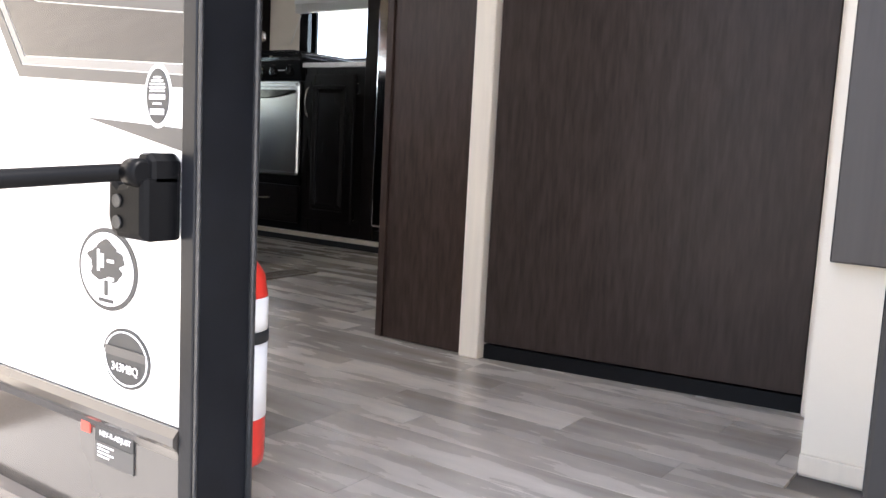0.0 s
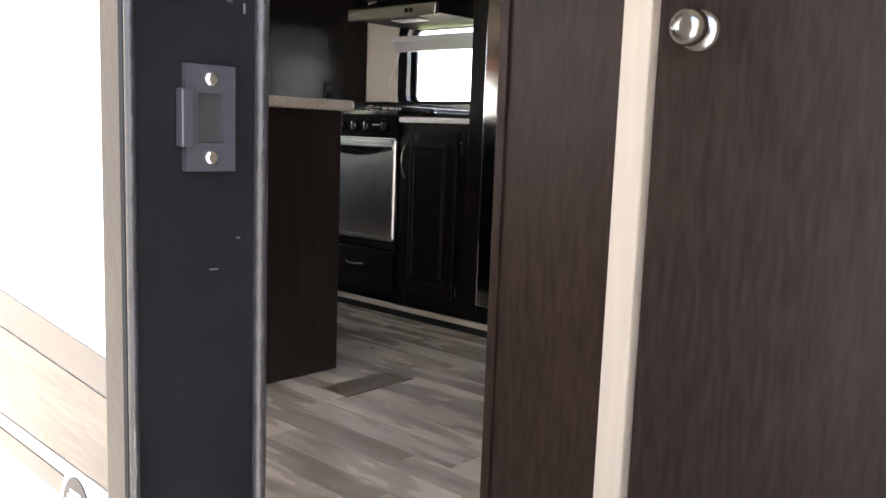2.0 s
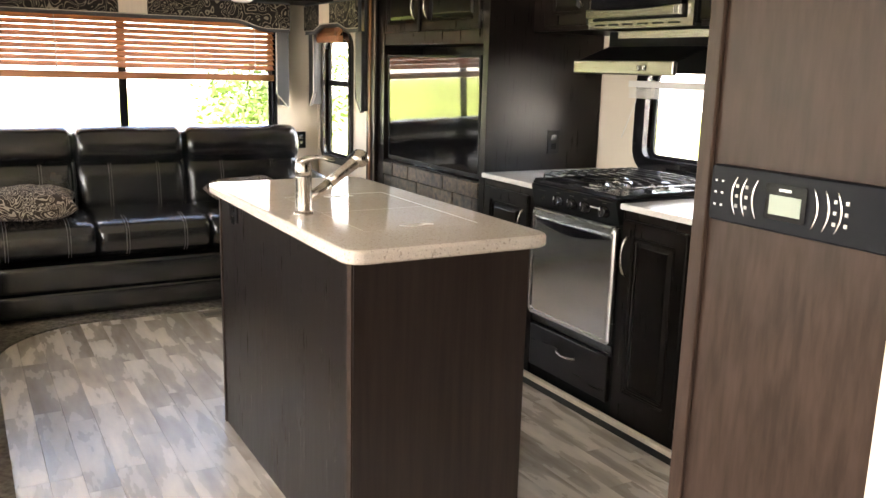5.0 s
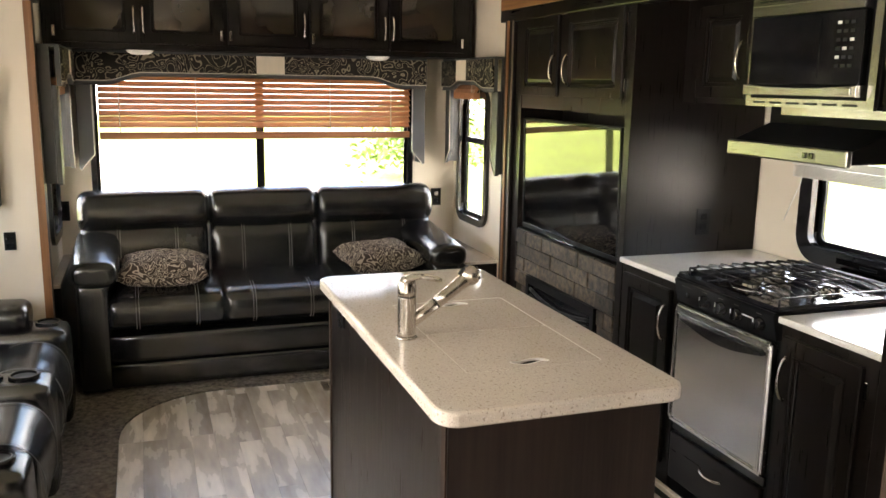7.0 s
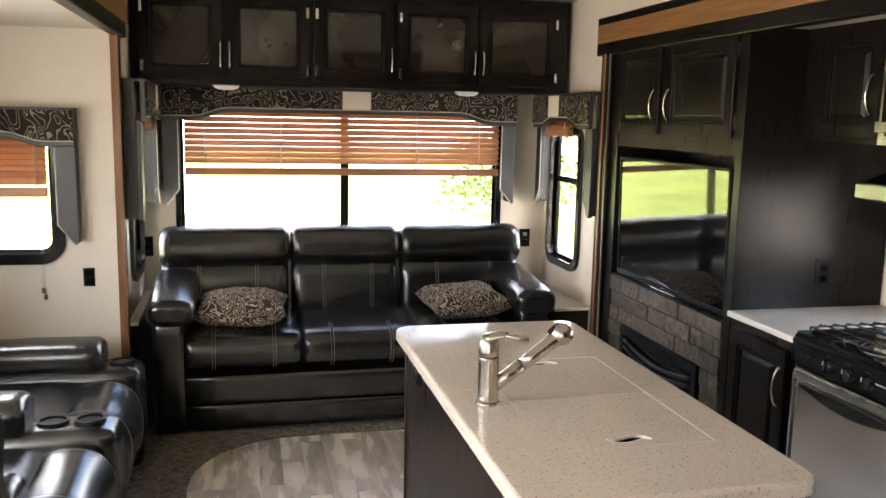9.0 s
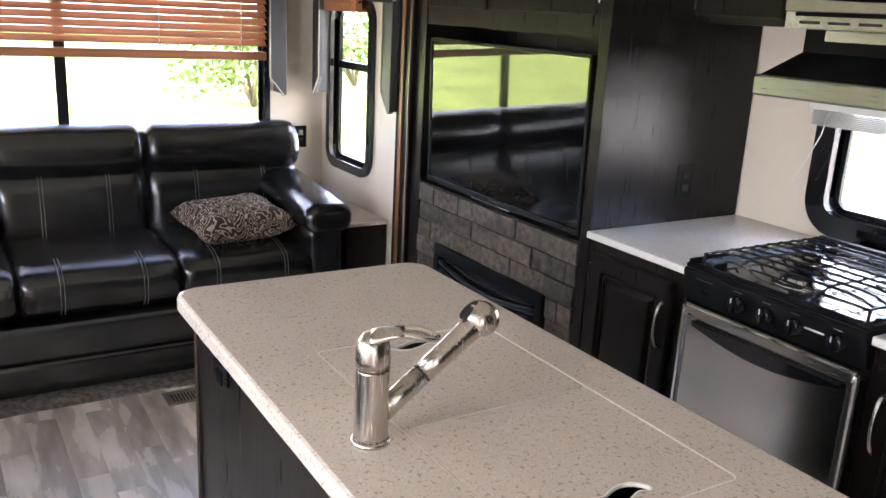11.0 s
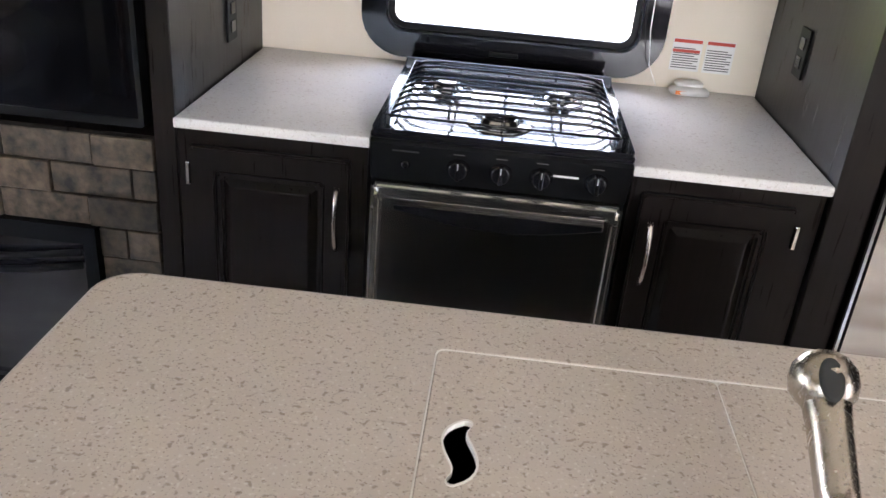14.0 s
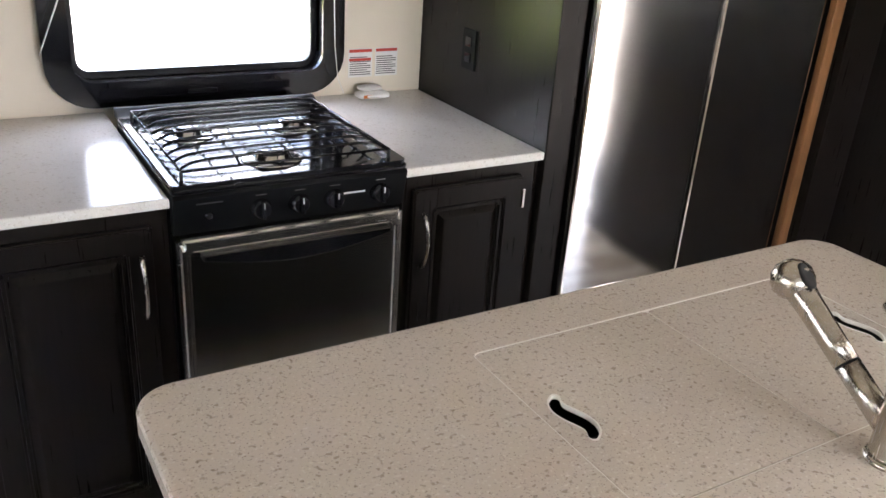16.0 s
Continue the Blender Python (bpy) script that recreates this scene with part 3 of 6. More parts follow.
structure("trim_kitchen_floor", boxes((-4.31, -0.77, 2.932, 2.953, 0.028, 0.05), bevel=0.003), M_POST, "pale strip along the kitchen slide-out floor", "trim")
structure("trim_kitchen_floor_seal", boxes((-4.31, -0.77, 2.936, 2.954, -0.003, 0.027)), M_RUBBER, "black rubber seal under the kitchen slide-out", "trim")
structure("baseboard_hall", boxes((0.60, 1.35, 1.388, 1.398, 0.0, 0.035), bevel=0.002), M_POST, "narrow cream baseboard along the hall wall", "baseboard")
structure("trim_bath_edge", boxes((-0.546, -0.524, 1.632, 1.639, 0.004, CEIL), bevel=0.002), M_WALN, "walnut edge strip of the bathroom wall", "trim")

# ---- entry door frame and exterior ----
structure("wall_exterior", boxes((-0.75, DOOR_X0, 0.525, 0.5325, 0.17, 2.40), (DOOR_X1, 1.40, 0.525, 0.5325, 0.17, 2.40), (DOOR_X0, DOOR_X1, 0.525, 0.5325, DOOR_TOP, 2.40)), M_SIDING, "glossy cream fibreglass siding of the trailer", "wall")
roll = [(0.560, 0.169), (0.520, 0.169), (0.512, 0.160), (0.512, 0.150), (0.518, 0.142), (0.524, 0.128), (0.524, -0.50), (0.560, -0.50)]
structure("wall_exterior_skirt", join(prism(roll, "x", -0.75, DOOR_X0 - 0.016), prism(roll, "x", DOOR_X1 + 0.037, 1.40), boxes((DOOR_X0 - 0.016, DOOR_X1 + 0.037, 0.524, 0.56, -0.50, -0.085))), M_SKIRT, "glossy dark metal skirt below the siding", "wall")
structure("door_frame", join(boxes((DOOR_X0 - 0.015, DOOR_X0 + 0.012, 0.518, 0.5245, -0.07, DOOR_TOP + 0.03), (DOOR_X1 - 0.012, DOOR_X1 + 0.036, 0.506, 0.5245, -0.07, DOOR_TOP + 0.03), (DOOR_X0 + 0.012, DOOR_X1 - 0.012, 0.506, 0.5245, DOOR_TOP - 0.012, DOOR_TOP + 0.03), bevel=0.004),
                             boxes((DOOR_X0 + 0.001, DOOR_X0 + 0.011, 0.525, 0.614, -0.004, DOOR_TOP - 0.001), (DOOR_X1 - 0.011, DOOR_X1 - 0.001, 0.525, 0.614, -0.004, DOOR_TOP - 0.001), (DOOR_X0 + 0.012, DOOR_X1 - 0.012, 0.525, 0.614, DOOR_TOP - 0.011, DOOR_TOP - 0.001))),
          M_FRAME, "black aluminium entry door frame with scuffed jamb", "door frame")
structure("trim_door_seal", join(tube([(DOOR_X0 + 0.013, 0.607, -0.003), (DOOR_X0 + 0.013, 0.607, DOOR_TOP - 0.02)], 0.0045, 8), tube([(DOOR_X0 + 0.014, 0.5215, -0.06), (DOOR_X0 + 0.014, 0.5215, DOOR_TOP - 0.02)], 0.003, 8)), mat("grey_weather_seal", (0.020, 0.021, 0.023), 0.34, var=0.3, scale=70, bump=0.3, bump_scale=150), "grey weather seal along the door jamb", "trim")
structure("threshold", boxes((DOOR_X0, DOOR_X1, 0.47, 0.60, -0.03, 0.002), bevel=0.004), M_STEEL, "metal entry threshold", "threshold")


SHIFT = Vector((0.025, 0.0, -0.013))


def decal(name, outline, material, label, y=0.5245, t=0.0012, category="decal"):
    return tagged(part(name, prism([(min(0.069, u + SHIFT.x) if u < 0.047 else 0.069, v + SHIFT.z) for u, v in outline], "y", y - t, y), material), label, category)


def oval(cx, cz, rx, rz, n=36):
    return [(cx + rx * math.cos(2 * math.pi * i / n), cz + rz * math.sin(2 * math.pi * i / n)) for i in range(n)]


decal("graphic_stripe", [(-0.75, 0.80), (-0.40, 0.72), (-0.318, 0.606), (0.048, 0.592), (0.048, 0.606), (-0.31, 0.622), (-0.38, 0.72), (-0.75, 0.82)], M_GREYFILM, "dark grey graphic stripe on the cream siding")
decal("graphic_stripe", [(-0.75, 0.822), (-0.378, 0.722), (-0.308, 0.6235), (0.048, 0.6075), (0.048, 0.618), (-0.302, 0.633), (-0.365, 0.722), (-0.75, 0.83)], mat("silver_film", (0.13, 0.125, 0.12), 0.3, var=0.1), "silver graphic stripe on the cream siding")
decal("graphic_band", [(-0.75, 0.832), (-0.363, 0.723), (-0.300, 0.6345), (0.048, 0.6195), (0.048, 0.676), (-0.27, 0.705), (-0.75, 0.86)], M_MIRRORFILM, "mirror-gloss black graphic band on the siding")
decal("graphic_stripe", [(-0.75, 0.862), (-0.27, 0.7065), (0.048, 0.6775), (0.048, 0.700), (-0.27, 0.735), (-0.75, 0.89)], M_GREYFILM, "dark grey graphic stripe on the cream siding")
decal("graphic_swoosh", [(-0.159, 0.554), (0.048, 0.518), (0.048, 0.545)], M_GREYFILM, "grey pointed swoosh on the cream siding")
box_ = thing("exterior_light_box", (-0.21, 0.50, 0.72), "dark exterior housing with a round pale button", "housing")
piece("housing", boxes((-0.265, -0.162, 0.485, 0.524, 0.735, 1.25), bevel=0.008), M_FRAME, box_)
piece("button", lathe([(0.008, 0), (0.008, 0.004), (0.006, 0.006)], (-0.205, 0.485, 0.80), "-y", 18), M_WHITEPL, box_, "round pale button")
piece("screw", lathe([(0.005, 0), (0.005, 0.003)], (-0.185, 0.485, 0.742), "-y", 12), M_CHROME, box_)

s1 = thing("seal_sticker", (-0.005, 0.524, 0.584), "small oval silver certification sticker with fine print", "sticker")
piece("border", prism(oval(-0.005, 0.582, 0.0265, 0.038), "y", 0.5232, 0.5244), mat("silver_sticker", (0.5, 0.5, 0.48), 0.4, var=0.15, scale=60), s1)
piece("field", prism(oval(-0.005, 0.582, 0.021, 0.0325), "y", 0.5222, 0.5231), M_INK, s1)
for i, (w, z) in enumerate(((0.014, 0.604), (0.022, 0.600), (0.028, 0.596), (0.030, 0.592), (0.028, 0.588), (0.016, 0.573))):
    piece("print", boxes((-0.005 - w / 2, -0.005 + w / 2, 0.5216, 0.5221, z - 0.0011, z + 0.0011)), M_LABEL, s1)
piece("print", boxes((-0.020, 0.010, 0.5216, 0.5221, 0.578, 0.584)), M_LABEL, s1)
piece("print", boxes((-0.018, 0.008, 0.5216, 0.5221, 0.560, 0.567)), M_LABEL, s1)
s2 = thing("maker_sticker", (-0.108, 0.524, 0.358), "round white sticker with a dark tree emblem", "sticker")
piece("border", prism(oval(-0.108, 0.360, 0.064, 0.054), "y", 0.5232, 0.5244), M_INK, s2)
piece("field", prism(oval(-0.108, 0.360, 0.057, 0.048), "y", 0.5222, 0.5231), M_LABEL, s2)
crown_ = [(-0.108 + (0.036 + 0.005 * math.sin(7 * a) + 0.003 * math.cos(13 * a)) * math.cos(a), 0.370 + (0.026 + 0.004 * math.sin(5 * a)) * math.sin(a)) for a in (2 * math.pi * i / 60 for i in range(60))]
piece("emblem", prism(crown_, "y", 0.5214, 0.5221), M_INK, s2)
piece("emblem", boxes((-0.112, -0.104, 0.5214, 0.5221, 0.326, 0.346)), M_INK, s2)
for bar in ((-0.126, -0.121, 0.357, 0.385), (-0.119, -0.112, 0.362, 0.380), (-0.104, -0.090, 0.370, 0.374), (-0.104, -0.090, 0.347, 0.351)):
    piece("emblem", boxes((bar[0], bar[1], 0.5206, 0.5213, bar[2], bar[3])), M_LABEL, s2)
piece("print", boxes((-0.124, -0.092, 0.5214, 0.5221, 0.317, 0.322)), M_INK, s2)
s3 = thing("model_sticker", (-0.067, 0.524, 0.249), "round black model sticker reading 343MBQ", "sticker")
piece("field", prism(oval(-0.067, 0.249, 0.050, 0.0395), "y", 0.5232, 0.5244), M_INK, s3)
piece("border", ring(oval(-0.067, 0.249, 0.0455, 0.0355), oval(-0.067, 0.249, 0.0435, 0.0338), "y", 0.5222, 0.5231), M_LABEL, s3)
piece("band", boxes((-0.110, -0.024, 0.5216, 0.5221, 0.250, 0.262)), M_GREYFILM, s3)


def lettering(text, at, size, material, parent, name="lettering"):
    """Raised words facing the street."""
    c = bpy.data.curves.new("text", "FONT")
    c.body, c.size, c.extrude, c.align_x, c.align_y = text, size, 0.0003, "CENTER", "CENTER"
    tmp = bpy.data.objects.new("text", c)
    scene.collection.objects.link(tmp)
    me = bpy.data.meshes.new_from_object(tmp.evaluated_get(bpy.context.evaluated_depsgraph_get()))
    bpy.data.objects.remove(tmp)
    me.transform(pose(*at, 90, 0, 0))
    me.materials.clear()
    me.materials.append(material)
    ob = new(name, me)
    ob.parent = parent
    ob.matrix_parent_inverse = Matrix.Translation(-parent.location)
    return ob


lettering("343MBQ", (-0.067, 0.5212, 0.236), 0.0155, M_LABEL, s3)
s4 = thing("axle_sticker", (-0.10, 0.53, 0.13), "black rectangular sticker with white lettering and a red emblem", "sticker")
piece("field", boxes((-0.132, -0.048, 0.5215, 0.5236, 0.127, 0.148)), M_INK, s4)
piece("field", boxes((-0.132, -0.048, 0.5215, 0.5236, 0.098, 0.1265)), M_GREYFILM, s4)
piece("emblem", boxes((-0.165, -0.145, 0.5215, 0.5236, 0.132, 0.15)), M_REDINK, s4)
lettering("NEV-R-ADJUST", (-0.087, 0.5210, 0.139), 0.0105, M_LABEL, s4)
for z in (0.122, 0.117, 0.112, 0.107):
    piece("print", boxes((-0.126, -0.09 - 0.01 * ((z * 1000) % 2), 0.5208, 0.5214, z - 0.001, z + 0.001)), M_LABEL, s4)

for sticker in (box_, s1, s2, s3, s4):
    sticker.location += SHIFT

ah = thing("assist_handle", (0.05, 0.52, 0.42), "black assist handle swung out from its moulded bracket", "handle")
br = join(prism([(0.068, 0.402), (0.068, 0.474), (0.040, 0.474), (0.034, 0.468), (0.020, 0.466), (0.006, 0.474), (-0.002, 0.466), (-0.003, 0.425), (0.004, 0.408), (0.016, 0.402)], "y", 0.4695, 0.5235, bevel=0.008),
          prism([(0.068, 0.470), (0.068, 0.494), (0.058, 0.503), (0.042, 0.502), (0.036, 0.492), (0.038, 0.470)], "y", 0.480, 0.5235, bevel=0.007))
piece("bracket", br, M_MOULD, ah)
piece("pivot", lathe([(0.0165, 0.0), (0.0165, 0.020), (0.012, 0.023)], (0.040, 0.474, 0.480), "x", 22), M_MOULD, ah, "black pivot collar of the bar")
piece("bar", tube([(0.050, 0.480, 0.481), (0.030, 0.464, 0.479), (-0.045, 0.303, 0.464), (-0.138, 0.104, 0.445)], [0.0095, 0.0105, 0.0115, 0.0115], 18), M_MOULD, ah, "black tubular bar")
for z in (0.446, 0.421):
    piece("bolt", lathe([(0.008, 0), (0.008, 0.002), (0.005, 0.001)], (0.020, 0.469, z), "-y", 16), M_RUBBER, ah, "dark recessed bolt")


def strike(name, z0, z1, y0, y1, material, label):
    e = thing(name, (DOOR_X0 + 0.012, (y0 + y1) / 2, z0), label, "strike plate")
    x = DOOR_X0 + 0.0115
    piece("plate", ring([(y0, z0), (y1, z0), (y1, z1), (y0, z1)], [(y0 + 0.008, z0 + 0.016), (y1 - 0.008, z0 + 0.016), (y1 - 0.008, z1 - 0.016), (y0 + 0.008, z1 - 0.016)], "x", x, x + 0.004), material, e)
    piece("pocket", boxes((x + 0.0002, x + 0.0015, y0 + 0.008, y1 - 0.008, z0 + 0.016, z1 - 0.016)), M_DULLSTEEL if material is M_SKYSTEEL else M_CHARFILM, e)
    piece("lip", boxes((x, x + 0.007, y0 - 0.004, y0 + 0.004, z0 + 0.014, z1 - 0.014), bevel=0.001), material, e)
    for z in (z0 + 0.008, z1 - 0.008):
        piece("screw", lathe([(0.0045, 0), (0.0045, 0.001), (0.003, 0.0025)], (x + 0.004, (y0 + y1) / 2, z), "x", 12), M_CHROME, e, "bright screw")


strike("strike_plate", 0.801, 0.862, 0.554, 0.587, mat("dark_grey_moulding", (0.030, 0.031, 0.037), 0.3, var=0.1), "black deadbolt strike plate with bright screws")
strike("latch_plate", 0.913, 0.990, 0.536, 0.567, M_SKYSTEEL, "bare steel latch strike plate on the jamb")
lp = bpy.data.objects["latch_plate"]
for z0, z1 in ((0.897, 0.9125), (0.9905, 1.006)):
    piece("tab", boxes((DOOR_X0 + 0.0115, DOOR_X0 + 0.0145, 0.533, 0.560, z0, z1), bevel=0.001), M_SKYSTEEL, lp)
    piece("screw", lathe([(0.0045, 0), (0.0045, 0.001), (0.003, 0.0025)], (DOOR_X0 + 0.0146, 0.5465, (z0 + z1) / 2), "x", 12), M_CHROME, lp, "bright screw")
piece("keeper", prism([(0.534, 0.922), (0.544, 0.917), (0.544, 0.986), (0.534, 0.981)], "x", DOOR_X0 + 0.016, DOOR_X0 + 0.026, bevel=0.002), M_SKYSTEEL, lp)

jamb = bpy.data.objects["door_frame"]
M_SCUFF = mat("pale_scuff", (0.06, 0.062, 0.07), 0.6, var=0.4, scale=300)
for y, z, w, h in ((0.590, 0.905, 0.010, 0.0015), (0.596, 0.897, 0.0015, 0.006), (0.586, 0.900, 0.004, 0.001), (0.592, 0.760, 0.003, 0.0012), (0.575, 0.742, 0.006, 0.001), (0.598, 1.060, 0.0012, 0.010), (0.583, 1.085, 0.005, 0.001)):
    part("scuff", boxes((DOOR_X0 + 0.0111, DOOR_X0 + 0.0113, y - w / 2, y + w / 2, z - h / 2, z + h / 2)), M_SCUFF, jamb, "pale scuff on the black jamb")

fe = thing("fire_extinguisher", (0.021, 0.645, 0.08), "red fire extinguisher with white label strapped to the wall", "extinguisher")
piece("cylinder", lathe([(0.030, 0.08), (0.043, 0.085), (0.045, 0.10), (0.045, 0.315), (0.040, 0.345), (0.026, 0.366), (0.016, 0.376)], (0.021, 0.645, 0), "z", 32), M_RED, fe)
piece("label", lathe([(0.0456, 0.150), (0.0457, 0.255)], (0.021, 0.645, 0), "z", 32), M_LABEL, fe, "white printed label")
piece("label", lathe([(0.0456, 0.270), (0.0457, 0.315)], (0.021, 0.645, 0), "z", 32), M_LABEL, fe, "white printed label")
piece("strap", lathe([(0.047, 0.254), (0.047, 0.270)], (0.021, 0.645, 0), "z", 32), M_RUBBER, fe, "black rubber strap")
piece("bracket", boxes((-0.007, 0.049, 0.586, 0.604, 0.06, 0.36), bevel=0.003), M_BLACK, fe)
piece("valve", lathe([(0.014, 0.374), (0.014, 0.40), (0.008, 0.41)], (0.021, 0.645, 0), "z", 16), M_BLACK, fe)

# ---- bathroom door, control panel, hall cabinet ----
bd = thing("bathroom_door", (-0.206, 1.640, 0.045), "closed walnut-grain bathroom door with a steel knob", "door")
piece("panel", boxes((-0.203, 0.532, 1.640, 1.672, 0.043, 1.955), bevel=0.003), M_DOORW, bd)
kn = piece("knob", lathe([(0.012, 0.0), (0.012, 0.020), (0.023, 0.029), (0.0305, 0.042), (0.030, 0.055), (0.023, 0.064), (0.010, 0.067)], (-0.133, 1.634, 1.011), "-y", 28), M_STEEL, bd, "round brushed steel knob")
piece("rosette", lathe([(0.036, 0.0), (0.036, 0.003), (0.030, 0.008), (0.015, 0.010)], (-0.133, 1.640, 1.011), "-y", 28), M_STEEL, kn)
piece("latch", boxes((-0.2065, -0.2015, 1.650, 1.662, 0.975, 1.025)), M_STEEL, bd)

bd.rotation_euler = (0, 0, radians(8.0))
structure("threshold_bath", prism([(-0.208, 1.652), (0.524, 1.756), (0.524, 1.79), (-0.208, 1.69)], "z", 0.0005, 0.036), M_BLACK, "black threshold strip under the bathroom door", "threshold")

cp = thing("control_panel", (-0.39, 1.638, 1.186), "black control panel with display and silver arcs", "panel")
M_PANEL = mat("navy_black_panel", (0.0045, 0.005, 0.0075), 0.5, spec=0.12, var=0.1, scale=20)
piece("plate", prism(rounded(-0.515, -0.272, 1.187, 1.255, 0.006, 4), "y", 1.627, 1.6385, bevel=0.002), M_PANEL, cp)
disp = piece("display", prism(rounded(-0.430, -0.376, 1.202, 1.243, 0.003, 3), "y", 1.6245, 1.6268), M_GLOSSBLACK, cp, "raised glossy display frame")
piece("screen", boxes((-0.424, -0.382, 1.6236, 1.6244, 1.208, 1.230)), mat("lcd_green", (0.20, 0.235, 0.19), 0.3, var=0.05), disp, "pale green display")
piece("print", boxes((-0.412, -0.396, 1.6238, 1.6244, 1.235, 1.238)), M_LABEL, disp)
for x in (-0.480, -0.466, -0.450, -0.362, -0.348, -0.333):
    sgn = 1 if x < -0.39 else -1
    piece("arc", tube([(x + sgn * 0.012 * (1 - math.cos((i - 5) * 0.22)), 1.6262, 1.221 + (i - 5) * 0.0045) for i in range(11)], [0.0007 + 0.0011 * math.sin(math.pi * i / 10) for i in range(11)], 6), M_CHROME, cp, "silver arc")
for x in (-0.506, -0.496):
    for z in (1.236, 1.222, 1.207):
        piece("mark", boxes((x - 0.0014, x + 0.0014, 1.6262, 1.6269, z - 0.0012, z + 0.0012)), M_LABEL, cp)
for x in (-0.473, -0.459, -0.341, -0.327):
    for z in (1.233, 1.221, 1.209):
        piece("switch", boxes((x - 0.0022, x + 0.0022, 1.6256, 1.6268, z - 0.0022, z + 0.0022), bevel=0.0006), M_DULLSTEEL, cp)

hc = thing("hall_cabinet", (0.98, 1.38, 0.37), "dark grey-brown wall cabinet with a framed door", "cabinet")
M_HALL = wood("grey_brown_laminate", (0.040, 0.033, 0.030), (0.060, 0.050, 0.046), 0.45)
piece("body", boxes((0.619, 1.34, 1.366, 1.398, 0.37, 1.95), bevel=0.003), M_HALL, hc)
framed_door(hc, "door", "y", 1.3655, -1, 0.70, 1.25, 0.43, 1.85, M_HALL, rail=0.03)

# ---- kitchen ----
def base_cabinet(name, x0, x1, door, handle_x, hinge_x, label):
    e = thing(name, ((x0 + x1) / 2, 3.2, 0.0), label, "cabinet", "base cabinets beside the stove")
    piece("body", boxes((x0, x1, 2.975, 3.645, 0.0, 0.8612)), M_ESP, e)
    d = framed_door(e, "door", "y", 2.974, -1, door[0], door[1], 0.115, 0.828)
    handle_arc(d, (handle_x, 2.954, 0.765), (handle_x, 2.954, 0.62), (0, -0.028, 0))
    for z in (0.16, 0.76):
        hinge(d, hinge_x, 2.974, z)


base_cabinet("base_cabinet", -3.138, -2.722, (-3.107, -2.757), -2.784, -3.115, "espresso base cabinet with a framed door under the counter")
base_cabinet("base_cabinet", -2.163, -1.762, (-2.14, -1.818), -2.112, -1.806, "espresso base cabinet with a framed door under the counter")


def counter(name, x0, x1):
    bm = prism([(x0, 2.957), (x1, 2.957), (x1, 3.648), (x0, 3.648)], "z", 0.8617, 0.885, bevel=0.004)
    return tagged(part(name, bm, M_COUNTER), "pale speckled solid-surface counter beside the stove", "worktop", "kitchen counters")


counter("counter", -3.138, -2.719)
counter("counter", -2.166, -1.759)

st = thing("stove", (-2.44, 3.2, 0.0), "black and stainless three-burner gas range", "stove")
X0, X1 = -2.715, -2.170
piece("body", boxes((X0, X1, 2.985, 3.50, 0.03, 0.885)), M_BLACK, st)
dr = piece("drawer", boxes((X0 + 0.012, X1 - 0.012, 2.962, 2.984, 0.085, 0.275), bevel=0.006), M_ESPX, st, "espresso wood drawer front")
handle_arc(dr, (-2.50, 2.961, 0.205), (-2.38, 2.961, 0.205), (0, -0.022, -0.004))
piece("gap_panel", boxes((X0 + 0.008, X1 - 0.008, 2.972, 2.984, 0.282, 0.318), bevel=0.003), M_GLOSSBLACK, st)
dd = piece("oven_door", ring([(X0 + 0.004, 0.325), (X1 - 0.004, 0.325), (X1 - 0.004, 0.792), (X0 + 0.004, 0.792)], [(X0 + 0.030, 0.349), (X1 - 0.030, 0.349), (X1 - 0.030, 0.758), (X0 + 0.030, 0.758)], "y", 2.944, 2.983, soft=0.009), M_STEEL, st, "stainless oven door frame")
M_OVENGLASS = mat("smoked_steel", (0.52, 0.51, 0.49), 0.19, 1.0, var=0.05, scale=4, rough_var=0.03)
piece("oven_panel", boxes((X0 + 0.030, X1 - 0.030, 2.951, 2.980, 0.349, 0.758)), M_OVENGLASS, dd, "dark mirror-polished oven panel")
piece("oven_handle", prism([(X0 + 0.055, 0.752)] + [(X0 + 0.055 + (X1 - X0 - 0.095) * i / 14, 0.738 - 0.030 * math.sin(math.pi * i / 14)) for i in range(15)] + [(X1 - 0.040, 0.752)], "y", 2.936, 2.950, bevel=0.003), M_GLOSSBLACK, dd, "dark curved pull strip")
ctl = piece("control_strip", prism([(2.962, 0.797), (2.984, 0.797), (2.984, 0.892), (2.946, 0.892), (2.940, 0.884)], "x", X0, X1, bevel=0.003), M_BLACK, st)
for x in (-2.528, -2.439, -2.355, -2.240):
    k = piece("knob", join(lathe([(0.025, 0.0), (0.025, 0.004), (0.0215, 0.008), (0.0205, 0.022), (0.017, 0.025)], (x, 2.953, 0.842), "-y", 22), boxes((x - 0.005, x + 0.005, 2.920, 2.945, 0.823, 0.863), bevel=0.002)), M_GLOSSBLACK, ctl, "black control knob")
    piece("pointer", boxes((x - 0.0008, x + 0.0008, 2.9188, 2.9199, 0.848, 0.861)), M_LABEL, k)
    piece("print", boxes((x - 0.012, x + 0.012, 2.9415, 2.9428, 0.8730, 0.8745)), M_STITCH, ctl)
piece("igniter", lathe([(0.011, 0.0), (0.011, 0.004), (0.006, 0.010)], (-2.640, 2.955, 0.838), "-y", 18), M_GLOSSBLACK, ctl)
piece("print", boxes((-2.668, -2.612, 2.9425, 2.944, 0.868, 0.871)), M_INK, ctl)
piece("badge", boxes((-2.330, -2.277, 2.9485, 2.9500, 0.846, 0.852)), M_LABEL, ctl, "pale maker's badge")
